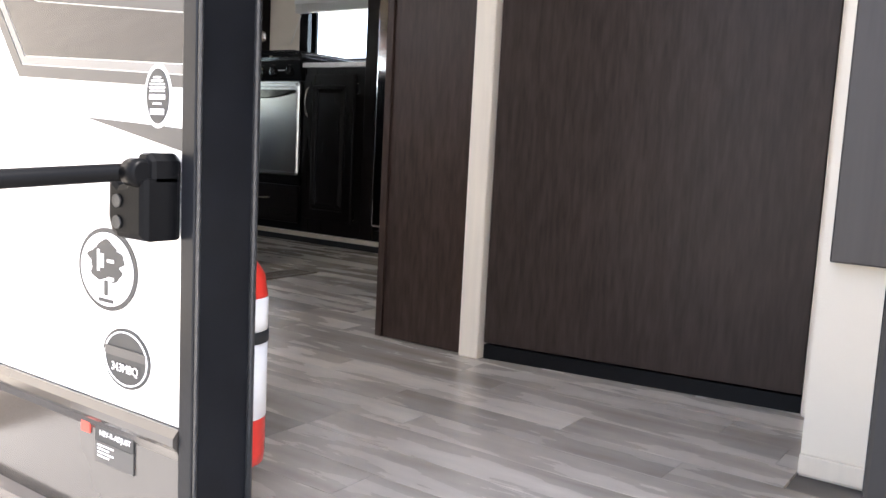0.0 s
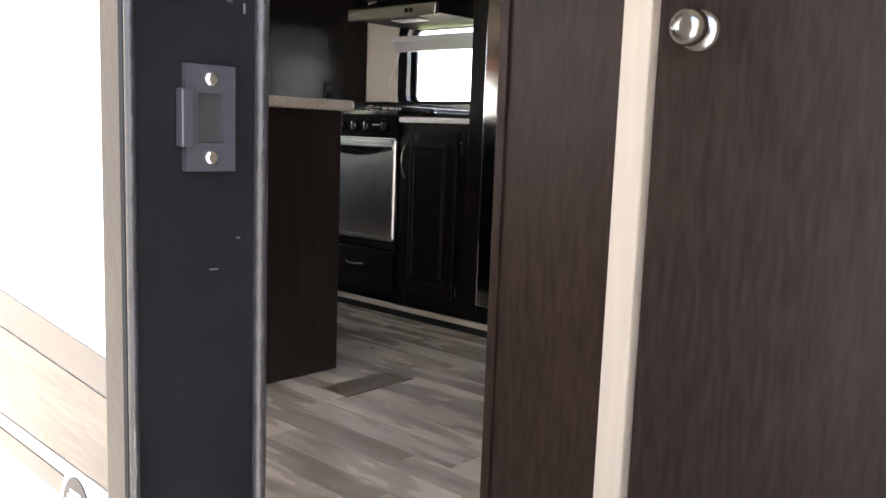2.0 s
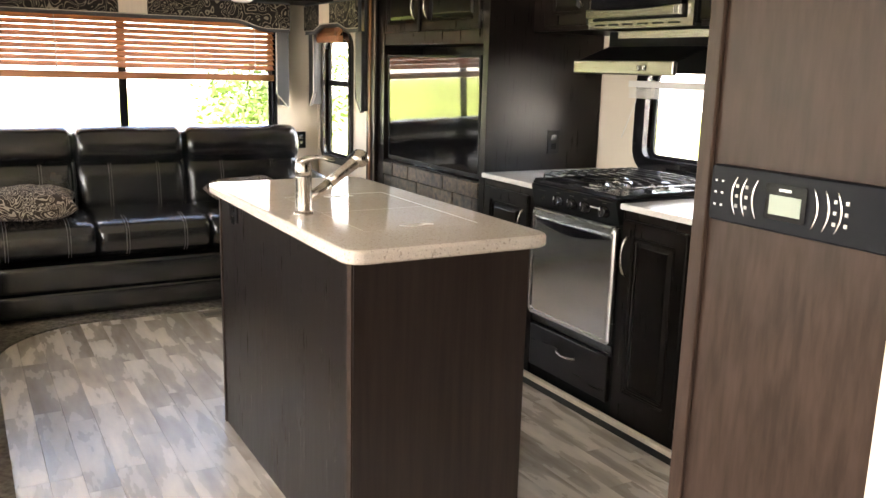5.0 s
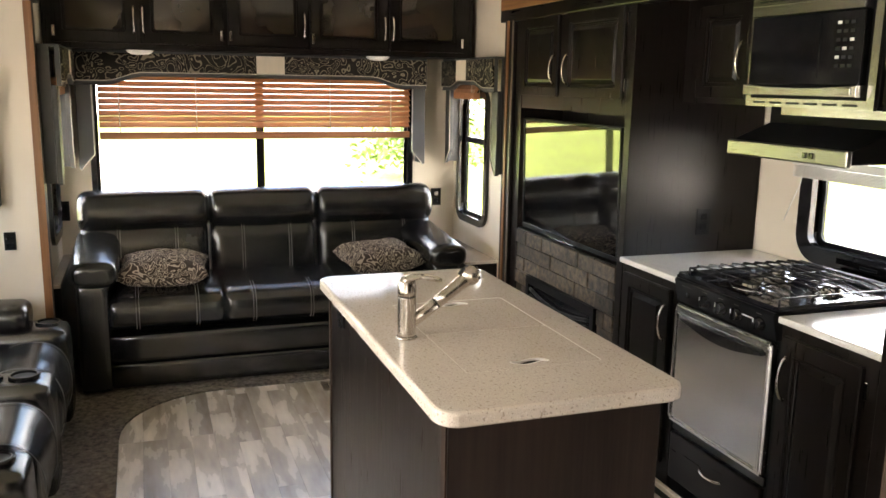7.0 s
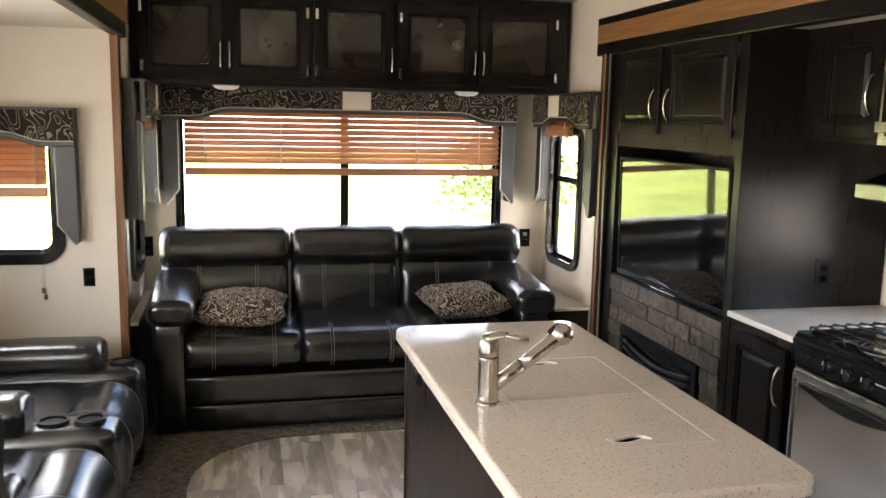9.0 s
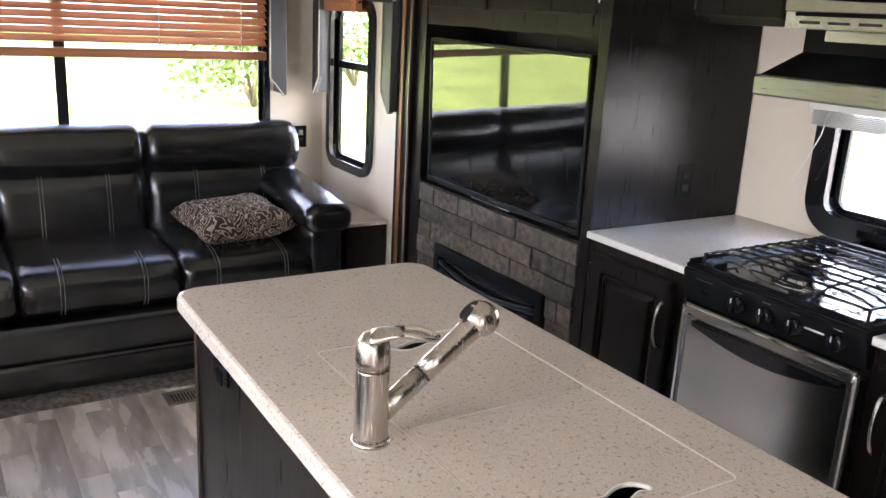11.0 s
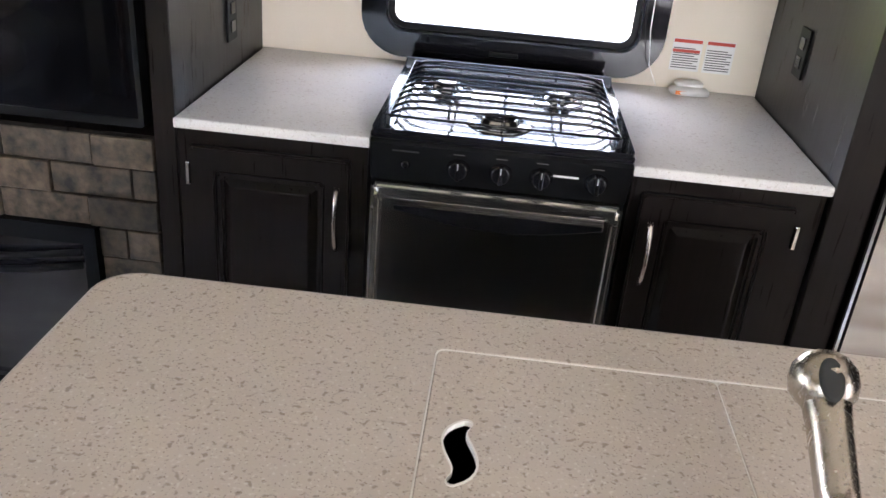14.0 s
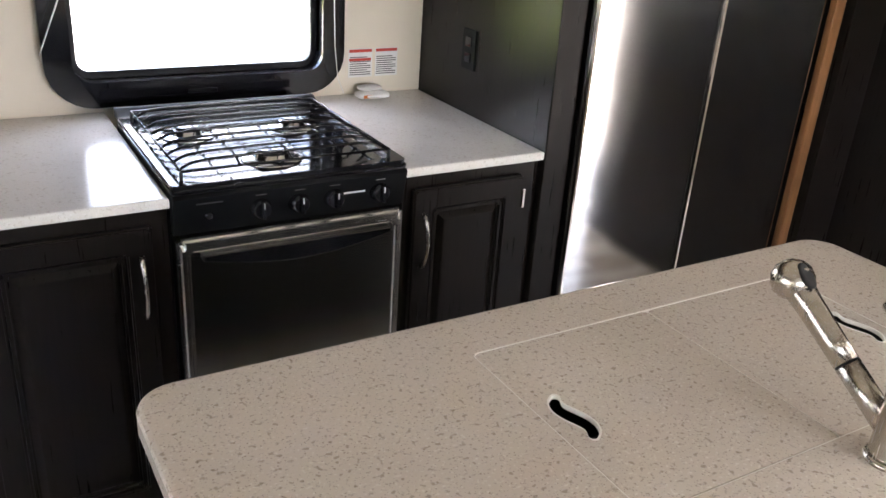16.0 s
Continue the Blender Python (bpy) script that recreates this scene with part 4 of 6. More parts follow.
top = piece("cooktop", join(prism(rounded(X0 - 0.002, X1 + 0.002, 2.946, 3.50, 0.012, 4), "z", 0.893, 0.902, bevel=0.002), ring(rounded(X0, X1, 2.950, 3.495, 0.015, 4), rounded(X0 + 0.024, X1 - 0.024, 2.974, 3.47, 0.02, 4), "z", 0.902, 0.912)), M_GLOSSBLACK, st, "glossy black enamel cooktop")
piece("back_guard", prism([(3.475, 0.903), (3.53, 0.903), (3.533, 0.926), (3.52, 0.926)], "x", X0, X1, bevel=0.003), M_BLACK, st)
for bx, by, r in ((-2.452, 3.085, 0.042), (-2.585, 3.315, 0.036), (-2.315, 3.315, 0.036)):
    b = piece("burner", lathe([(r + 0.030, 0.902), (r + 0.026, 0.906), (r + 0.004, 0.907), (r, 0.909), (r - 0.002, 0.919), (r - 0.008, 0.921)], (bx, by, 0), "z", 32), M_CHROME, top, "bright burner base")
    piece("burner_cap", lathe([(r - 0.006, 0.921), (r - 0.005, 0.925), (r - 0.012, 0.928)], (bx, by, 0), "z", 32), M_GLOSSBLACK, top, "black burner cap")
gr = piece("grate", tube([(X0 + 0.03, 2.985, 0.93), (X1 - 0.03, 2.985, 0.93), (X1 - 0.03, 3.465, 0.93), (X0 + 0.03, 3.465, 0.93)], 0.0035, 8, closed=True), M_GLOSSBLACK, st, "black wire grate")
for i in range(9):
    y = 3.01 + 0.052 * i
    sag = 0.012 if i % 2 else 0.006
    pts = [(X0 + 0.03, y, 0.926), (X0 + 0.06, y - 0.012, 0.944), (X0 + 0.10, y - 0.018, 0.950), (-2.4425, y - 0.018 + sag * 0.4, 0.950), (X1 - 0.10, y - 0.018, 0.950), (X1 - 0.06, y - 0.012, 0.944), (X1 - 0.03, y, 0.926)]
    piece("rod", tube(pts, 0.0035, 8), M_GLOSSBLACK, gr)
for x in (-2.56, -2.4425, -2.325):
    piece("rod", tube([(x, 2.985, 0.934), (x, 3.02, 0.945), (x, 3.43, 0.945), (x, 3.465, 0.934)], 0.003, 8), M_GLOSSBLACK, gr)
for x in (X0 + 0.03, X1 - 0.03):
    for y in (2.985, 3.465):
        piece("foot", tube([(x, y, 0.903), (x, y, 0.930)], 0.004, 8), M_RUBBER, gr)

# refrigerator and its dark cheek
ck = tagged(part("fridge_cheek", boxes((-1.757, -1.676, 2.955, 3.648, 0.0, SLIDE_CEIL - 0.002), bevel=0.003), M_ESP), "dark espresso panel between counter and refrigerator", "panel")
fg = thing("refrigerator", (-1.23, 3.25, 0.0), "stainless double-door refrigerator beside the counter", "refrigerator")
piece("body", boxes((-1.672, -0.790, 2.985, 3.62, 0.05, 1.80)), M_BLACK, fg)
for x0, x1 in ((-1.668, -1.241), (-1.227, -0.795)):
    d = piece("door", boxes((x0, x1, 2.930, 2.980, 0.12, 1.79), bevel=0.012, seg=3), M_STEELV, fg, "brushed stainless door")
    if x0 < -1.5:
        d.data.transform(Matrix.Translation((x0, 2.98, 0)) @ Matrix.Rotation(radians(-1.2), 4, "Z") @ Matrix.Translation((-x0, -2.98, 0)))
    piece("door_edge", boxes((x0 + 0.012, x1 - 0.012, 2.978, 2.986, 0.10, 1.80)), M_RUBBER, d)
piece("divider", boxes((-1.240, -1.228, 2.946, 2.990, 0.12, 1.79)), M_RUBBER, fg)
piece("toe_grille", boxes((-1.668, -0.795, 2.95, 2.985, 0.0, 0.10)), M_BLACK, fg)
tagged(part("fridge_surround", boxes((-1.676, -0.765, 2.985, 3.645, 1.81, SLIDE_CEIL - 0.002), (-0.788, -0.765, 2.955, 3.645, 0.0, 1.808), bevel=0.002), M_ESP), "dark espresso surround of the refrigerator", "panel")

# upper cabinets, microwave, hood
def upper_cabinet(x0, x1, door, handle_x, hinge_x):
    e = thing("upper_cabinet", ((x0 + x1) / 2, 3.4, 1.545), "espresso wall cabinet with a raised-panel door", "cabinet", "kitchen wall cabinets")
    piece("body", boxes((x0, x1, 3.215, 3.648, 1.535, SLIDE_CEIL - 0.003)), M_ESP, e)
    d = framed_door(e, "door", "y", 3.214, -1, door[0], door[1], 1.555, 1.915, rail=0.05)
    handle_arc(d, (handle_x, 3.194, 1.63), (handle_x, 3.194, 1.77), (0, -0.028, 0))
    for z in (1.60, 1.87):
        hinge(d, hinge_x, 3.214, z)


upper_cabinet(-3.138, -2.712, (-3.03, -2.722), -2.752, -3.036)
upper_cabinet(-2.095, -1.760, (-2.085, -1.775), -2.055, -1.770)
mw = thing("microwave", (-2.40, 3.4, 1.53), "stainless microwave with a black door", "microwave")
piece("body", boxes((-2.705, -2.100, 3.20, 3.645, 1.545, SLIDE_CEIL - 0.003)), M_BLACK, mw)
piece("trim_frame", ring([(-2.700, 1.535), (-2.105, 1.535), (-2.105, 1.93), (-2.700, 1.93)], [(-2.672, 1.565), (-2.135, 1.565), (-2.135, 1.885), (-2.672, 1.885)], "y", 3.185, 3.199), M_STEEL, mw, "stainless trim frame")
mdoor = piece("door", boxes((-2.672, -2.155, 3.168, 3.198, 1.612, 1.845), bevel=0.004), M_GLOSSBLACK, mw, "glossy black door")
piece("door_rail", prism([(-2.685, 1.575)] + [(-2.685 + 0.535 * i / 10, 1.612 - 0.010 * math.sin(math.pi * i / 10)) for i in range(11)] + [(-2.150, 1.575)], "y", 3.155, 3.197, bevel=0.003), M_STEEL, mdoor, "curved stainless rail")
piece("door_rail", boxes((-2.672, -2.155, 3.160, 3.198, 1.846, 1.884), bevel=0.003), M_STEEL, mdoor, "stainless upper rail")
piece("viewing_window", boxes((-2.625, -2.335, 3.1655, 3.1675, 1.635, 1.825)), M_GLOSSBLACK, mdoor, "dark mesh window")
for r in range(6):
    for c in range(3):
        x, z = -2.255 + c * 0.028, 1.808 - r * 0.027
        piece("key", boxes((x - 0.008, x + 0.008, 3.1655, 3.1675, z - 0.005, z + 0.005)), M_LABEL if (r + c) % 4 == 0 else M_INK, mdoor)
piece("open_button", boxes((-2.235, -2.170, 3.150, 3.156, 1.583, 1.604), bevel=0.002), M_STEEL, mdoor)
for i in range(6):
    piece("vent_slot", boxes((-2.655 + i * 0.085, -2.595 + i * 0.085, 3.1835, 3.1848, 1.546, 1.553)), M_RUBBER, mw)
for i in range(10):
    for z in (1.900, 1.912, 1.922):
        piece("vent_slot", boxes((-2.665 + i * 0.052, -2.623 + i * 0.052, 3.1835, 3.1848, z - 0.003, z + 0.003)), M_RUBBER, mw)
hood = thing("range_hood", (-2.46, 3.4, 1.36), "stainless-fronted range hood under the microwave", "hood")
piece("canopy", prism([(3.185, 1.362), (3.645, 1.362), (3.645, 1.533), (3.35, 1.533), (3.35, 1.470), (3.185, 1.408)], "x", -2.755, -2.165, bevel=0.003), M_BLACK, hood, "black canopy under the microwave")
piece("front_strip", boxes((-2.758, -2.162, 3.162, 3.184, 1.352, 1.408), bevel=0.006), M_DULLSTEEL, hood, "stainless front strip")
piece("top_strip", boxes((-2.68, -2.165, 3.335, 3.349, 1.503, 1.532)), M_STEEL, hood, "stainless upper strip")
for x in (-2.345, -2.315):
    piece("switch", boxes((x - 0.009, x + 0.009, 3.155, 3.1615, 1.370, 1.390), bevel=0.002), M_GLOSSBLACK, hood)
piece("lamp_lens", boxes((-2.55, -2.37, 3.26, 3.34, 1.354, 1.361), bevel=0.002), M_WHITEPL, hood)

kb = thing("kitchen_blind", (-2.44, 3.59, 1.25), "raised white mini blind with a tilt wand", "blind")
piece("headrail", boxes((-2.865, -2.085, 3.575, 3.618, 1.295, 1.325), bevel=0.003), M_WHITEPL, kb)
for i in range(9):
    piece("slat", boxes((-2.86, -2.09, 3.578, 3.615, 1.247 + i * 0.0052, 1.2495 + i * 0.0052)), M_WHITEPL, kb)
piece("wand", tube([(-2.79, 3.572, 1.295), (-2.80, 3.566, 1.22), (-2.87, 3.560, 1.06)], 0.0018, 8), M_WHITEPL, kb, "clear tilt wand")
piece("cord", tube([(-2.09, 3.572, 1.295), (-2.085, 3.568, 1.05), (-2.07, 3.58, 0.955), (-2.04, 3.60, 0.90)], 0.0012, 6), M_WHITEPL, kb)
ws = thing("warning_sticker", (-1.92, 3.648, 0.933), "white warning sticker with red headings", "sticker")
for x0, x1 in ((-2.005, -1.925), (-1.915, -1.838)):
    piece("sheet", boxes((x0, x1, 3.6475, 3.6493, 0.935, 1.022)), M_LABEL, ws)
    piece("heading", boxes((x0 + 0.002, x1 - 0.002, 3.6468, 3.6474, 1.011, 1.020)), M_REDINK, ws)
    for i in range(9):
        piece("print", boxes((x0 + 0.004, x1 - 0.006 - 0.012 * (i % 3 == 2), 3.6468, 3.6474, 0.942 + i * 0.0066, 0.9445 + i * 0.0066)), M_GREYFILM, ws)
piece("heading", boxes((-2.003, -1.93, 3.6462, 3.6467, 0.985, 0.993)), M_REDINK, ws)
pp = thing("paper_packet", (-1.95, 3.59, 0.885), "small folded paper packet lying on the counter", "packet")
piece("fold", soft_block(-2.00, -1.90, 3.565, 3.615, 0.8855, 0.903, 0.006, 0.004, 3, 3), M_LABEL, pp)
piece("fold", soft_block(-1.985, -1.915, 3.590, 3.632, 0.903, 0.916, 0.005, 0.004, 5, 3), M_LABEL, pp)
piece("stripe", boxes((-1.99, -1.96, 3.5625, 3.5655, 0.889, 0.899)), mat("orange_print", (0.6, 0.16, 0.02), 0.6), pp)

# ---- media cabinet with fireplace ----
mc = thing("media_cabinet", (-3.72, 3.3, 0.0), "tall espresso media cabinet with television niche and fireplace", "cabinet")
piece("side_panel", boxes((-4.312, -4.235, 2.972, 3.645, 0.0, SLIDE_CEIL - 0.002), bevel=0.002), M_ESP, mc)
piece("side_panel", boxes((-3.188, -3.140, 2.972, 3.645, 0.0, SLIDE_CEIL - 0.002), bevel=0.002), M_ESP, mc)
piece("top_box", boxes((-4.234, -3.189, 2.975, 3.645, 1.475, SLIDE_CEIL - 0.002)), M_ESP, mc)
piece("back_panel", boxes((-4.234, -3.189, 3.22, 3.645, 0.83, 1.474)), M_ESP, mc)
piece("ledge", boxes((-4.234, -3.189, 2.975, 3.219, 0.822, 0.832)), M_ESP, mc)
piece("lower_box", boxes((-4.234, -3.189, 2.99, 3.645, 0.0, 0.821)), M_GROUT, mc)
d = framed_door(mc, "door", "y", 2.974, -1, -4.215, -3.80, 1.540, 1.925, rail=0.05)
handle_arc(d, (-3.832, 2.954, 1.60), (-3.832, 2.954, 1.74), (0, -0.028, 0))
d = framed_door(mc, "door", "y", 2.974, -1, -3.735, -3.205, 1.540, 1.925, rail=0.05)
handle_arc(d, (-3.695, 2.954, 1.60), (-3.695, 2.954, 1.74), (0, -0.028, 0))
for z in (1.60, 1.87):
    hinge(d, -3.198, 2.974, z)
tvs = thing("television", (-3.71, 3.02, 0.833), "black flat-screen television in the cabinet niche", "television")
piece("bezel", ring(rounded(-4.206, -3.216, 0.842, 1.424, 0.008, 3), rounded(-4.194, -3.228, 0.862, 1.412, 0.004, 3), "y", 2.990, 3.030), M_BLACK, tvs)
piece("screen", boxes((-4.195, -3.227, 2.994, 3.025, 0.861, 1.413)), mat("tv_screen", (0.0025, 0.0025, 0.003), 0.03, var=0.1, rough_var=0.01, spec=0.9, coat=0.4), tvs, "glossy dark screen")
piece("back_shell", boxes((-4.15, -3.30, 3.0305, 3.08, 0.88, 1.38), bevel=0.01), M_BLACK, tvs)
piece("stand", boxes((-3.85, -3.60, 2.985, 3.18, 0.8335, 0.8415), bevel=0.002), M_GLOSSBLACK, tvs)
piece("badge", boxes((-3.74, -3.68, 2.9885, 2.9898, 0.849, 0.855)), M_CHROME, tvs)
tvs.rotation_euler = (radians(1.3), 0, 0)
fp = thing("electric_fireplace", (-3.70, 2.97, 0.13), "black electric fireplace with a bowed louvre", "fireplace")
piece("surround", ring([(-4.062, 0.13), (-3.335, 0.13), (-3.335, 0.602), (-4.062, 0.602)], [(-4.03, 0.165), (-3.367, 0.165), (-3.367, 0.56), (-4.03, 0.56)], "y", 2.955, 2.99), M_BLACK, fp)
piece("glass", boxes((-4.03, -3.367, 2.972, 2.985, 0.165, 0.56)), M_GLOSSBLACK, fp)
for k_, z in enumerate((0.535, 0.50)):
    piece("louvre", tube([(-4.02 + 0.645 * i / 16, 2.962 - 0.012 * math.sin(math.pi * i / 16), z - 0.035 * math.sin(math.pi * i / 16)) for i in range(17)], 0.009, 10), M_BLACK, fp, "bowed black louvre")

# ---- island ----
isl = thing("kitchen_island", (-2.26, 1.91, 0.0), "espresso kitchen island with plain side panels", "island")
piece("end_panel", boxes((-1.672, -1.655, 1.652, 2.182, 0.0, 0.8825), bevel=0.001), wood("island_end_wood", (0.019, 0.0125, 0.0105), (0.037, 0.025, 0.020), 0.32), isl, "brown wood-grain end panel")
piece("side_panel", boxes((-2.862, -1.6725, 1.650, 1.665, 0.0, 0.8825), bevel=0.001), M_ESP, isl)
piece("side_panel", boxes((-2.862, -1.6725, 2.168, 2.183, 0.0, 0.8825), bevel=0.001), M_ESP, isl)
piece("end_panel", boxes((-2.866, -2.851, 1.652, 2.182, 0.0, 0.8825), bevel=0.001), M_ESP, isl)
piece("corner_trim", boxes((-1.678, -1.652, 1.645, 1.6495, 0.0, 0.882)), M_WALN, isl)
piece("corner_trim", boxes((-2.866, -2.846, 1.645, 1.6495, 0.0, 0.882)), M_WALN, isl)
piece("core", boxes((-2.85, -1.673, 1.666, 2.167, 0.0, 0.66)), M_ESP, isl)
outlet("outlet", (-2.678, 1.6495, 0.843), (0, -1, 0), "black outlet on the island side under the worktop", 0.09, 0.056)


def slab(outer_at, z0, z1, soft, hole, holes_extra=()):
    """A worktop: rounded outer edge, and openings cut through it. outer_at(inset) gives the outline."""
    bm = bmesh.new()
    rings = []
    for inset, z in ((soft * 0.6, z0), (0, z0 + soft * 0.6), (0, z1 - soft), (soft * 0.3, z1 - soft * 0.3), (soft, z1)):
        rings.append([bm.verts.new((x, y, z)) for x, y in outer_at(inset)])
    n = len(rings[0])
    for a, b in zip(rings, rings[1:]):
        for i in range(n):
            bm.faces.new((a[i], a[(i + 1) % n], b[(i + 1) % n], b[i]))
    for z, loop in ((z0, rings[0]), (z1, rings[-1])):
        es = [bm.edges.get((loop[i], loop[(i + 1) % n])) for i in range(n)]
        for h in hole:
            vs = [bm.verts.new((x, y, z)) for x, y in h]
            es += [bm.edges.new((vs[i], vs[(i + 1) % len(vs)])) for i in range(len(vs))]
        bmesh.ops.triangle_fill(bm, use_beauty=True, edges=es)
    for h in hole:
        m = len(h)
        lo = [next(v for v in bm.verts if abs(v.co.z - z0) < 1e-6 and abs(v.co.x - x) < 1e-6 and abs(v.co.y - y) < 1e-6) for x, y in h]
        hi = [next(v for v in bm.verts if abs(v.co.z - z1) < 1e-6 and abs(v.co.x - x) < 1e-6 and abs(v.co.y - y) < 1e-6) for x, y in h]
        for i in range(m):
            bm.faces.new((lo[i], lo[(i + 1) % m], hi[(i + 1) % m], hi[i]))
    bmesh.ops.recalc_face_normals(bm, faces=bm.faces)
    return bm


IX0, IX1, IY0, IY1, ITOP = -2.947, -1.618, 1.620, 2.237, 0.920
LX0, LX1, LY0, LY1 = -2.502, -1.843, 1.768, 2.133
wt = tagged(part("island_worktop", slab(lambda d: rounded(IX0 + d, IX1 - d, IY0 + d, IY1 - d, 0.055 - d * 0.5), 0.884, ITOP, 0.008, [rounded(LX0, LX1, LY0, LY1, 0.012, 3)]), M_SOLID), "speckled beige solid-surface island worktop with a sink opening", "worktop")


def s_hole(cx, cy, half=0.043, width=0.0138, n=16):
    """A finger hole: a fat S, slim at its curling ends."""
    mid = [Vector((cx - 0.017 * s + 0.021 * s ** 3, cy + half * s)) for s in (2 * i / n - 1 for i in range(n + 1))]
    side, wide = [], []
    for i, p in enumerate(mid):
        d = (mid[min(i + 1, n)] - mid[max(i - 1, 0)]).normalized()
        side.append((Vector((d.y, -d.x)), d))
        wide.append(width * (1 - 0.55 * (2 * i / n - 1) ** 2))
    right = [p + s * w for p, (s, d), w in zip(mid, side, wide)]
    left = [p - s * w for p, (s, d), w in zip(mid, side, wide)]
    cap = lambda p, s, d, w: [p + (s * math.cos(a) + d * math.sin(a)) * w for a in (math.pi * j / 6 for j in range(1, 6))]
    loop = right + cap(mid[-1], *side[-1], wide[-1]) + left[::-1] + cap(mid[0], -side[0][0], -side[0][1], wide[0])
    return [(p.x, p.y) for p in loop]


# Pale colour that paints the light caught by the covers' bevelled edges.
M_EDGEGLINT = mat("painted_edge_glint", (0.80, 0.76, 0.70), 0.5, var=0.04)
for x0, x1, hx in ((LX0 + 0.0022, -2.1731, -2.461), (-2.1719, LX1 - 0.0022, -1.888)):
    lid = part("sink_cover", slab(lambda d: rounded(x0 + d, x1 - d, LY0 + 0.0022 + d, LY1 - 0.0022 - d, 0.010 - d * 0.5, 3), 0.9135, ITOP - 0.0006, 0.0018, [s_hole(hx, 1.950)]), M_SOLID)
    tagged(lid, "speckled beige sink cover with a curved finger hole", "sink cover", "island sink covers")
    # Pale ring in place of light along the hole's bevel.
    part("hole_rim_glint", ring(s_hole(hx, 1.950, 0.0452, 0.0162), s_hole(hx, 1.950, 0.043, 0.0137), "z", 0.9145, ITOP + 0.0001), M_EDGEGLINT, lid, "pale ring painting the light on the finger hole's bevel")
# Pale fill put into the open seam, for the glint on its chamfer.
seam_ring = ring(rounded(LX0 + 0.0002, LX1 - 0.0002, LY0 + 0.0002, LY1 - 0.0002, 0.012, 3), rounded(LX0 + 0.0021, LX1 - 0.0021, LY0 + 0.0021, LY1 - 0.0021, 0.010, 3), "z", 0.906, ITOP - 0.0007)
tagged(part("cover_edge_glint", join(seam_ring, boxes((-2.17305, -2.17195, LY0 + 0.0025, LY1 - 0.0025, 0.906, ITOP - 0.0016))), M_EDGEGLINT), "thin pale line painting the light on the sink covers' edges", "gasket")
# Basin, rim and bottom are coloured black to give the shade below the covers.
sink = thing("sink", (-2.17, 1.95, 0.70), "sink hidden under its covers, coloured black for the shade inside", "sink")
piece("basin", ring(rounded(LX0 - 0.01, LX1 + 0.01, LY0 - 0.01, LY1 + 0.01, 0.02, 3), rounded(LX0 + 0.006, LX1 - 0.006, LY0 + 0.006, LY1 - 0.006, 0.02, 3), "z", 0.70, 0.8835), M_BLACK, sink)
piece("rim", ring(rounded(LX0 - 0.002, LX1 + 0.002, LY0 - 0.002, LY1 + 0.002, 0.012, 3), rounded(LX0 + 0.012, LX1 - 0.012, LY0 + 0.012, LY1 - 0.012, 0.02, 3), "z", 0.884, 0.9125), M_RUBBER, sink)
piece("bottom", boxes((LX0, LX1, LY0, LY1, 0.69, 0.70)), M_BLACK, sink)

fa = thing("faucet", (-2.162, 1.711, ITOP), "brushed nickel pull-out faucet with a single lever", "faucet")
FX, FY = -2.162, 1.712
piece("base_ring", lathe([(0.0295, 0.920), (0.0295, 0.924), (0.0270, 0.927)], (FX, FY, 0), "z", 36), M_NICKEL, fa)
body = piece("body", lathe([(0.0262, 0.925), (0.0252, 0.935), (0.0248, 1.030), (0.0252, 1.033), (0.0252, 1.035), (0.0246, 1.0355)], (FX, FY, 0), "z", 40), M_NICKEL, fa)
piece("collar", lathe([(0.0238, 1.0350), (0.0238, 1.0385)], (FX, FY, 0), "z", 36), M_RUBBER, fa, "dark joint under the cap")
piece("cap", lathe([(0.0250, 1.038), (0.0256, 1.050), (0.0250, 1.064), (0.0218, 1.078), (0.0150, 1.088), (0.004, 1.092)], (FX, FY, 0), "z", 40), M_NICKEL, fa)
along, across = Vector((0.51, 0.86, 0)), Vector((0.86, -0.51, 0))


def lever_at(u, v):
    """A point of the lever: u from root to tip, v across it."""
    lift = 1.080 + 0.017 * math.sin(min(1, u * 1.6) * math.pi * 0.5) - 0.014 * u * u
    return Vector((FX, FY, lift)) + along * (-0.004 + 0.104 * u) + across * v


lev = bmesh.new()
prev = None
for i in range(6):
    u = i / 11
    vs = [lev.verts.new(lever_at(u, (0.0225 - 0.008 * u) * math.cos(a)) + Vector((0, 0, (0.013 - 0.016 * u) * math.sin(a)))) for a in (2 * math.pi * j / 16 for j in range(16))]
    if prev:
        for j in range(16):
            lev.faces.new((prev[j], prev[(j + 1) % 16], vs[(j + 1) % 16], vs[j])).smooth = True
    else:
        lev.faces.new(vs)
    prev = vs
lev.faces.new(prev[::-1])
loop_ = [lever_at(0.60 - 0.31 * math.cos(a), 0.0150 * math.sin(a)) for a in (2 * math.pi * j / 28 for j in range(28))]
piece("lever", join(lev, tube(loop_, 0.0048, 10, closed=True)), M_NICKEL, fa, "curved lever ending in an open loop")
P0, P1 = Vector((FX, FY + 0.012, 0.960)), Vector((FX - 0.004, 1.893, 1.080))
way = (P1 - P0).normalized()
sp = piece("spout", tube([P0 + way * s for s in (0.0, 0.085)], 0.0165, 24), M_NICKEL, fa, "slanting pull-out spout")
piece("joint_ring", tube([P0 + way * s for s in (0.0855, 0.088)], 0.0162, 24), M_RUBBER, sp)
piece("wand", tube([P0 + way * s for s in (0.0885, 0.12, 0.17, 0.195, 0.208)], [0.0168, 0.017, 0.018, 0.020, 0.017], 24), M_NICKEL, sp)
E_ = P0 + way * 0.212
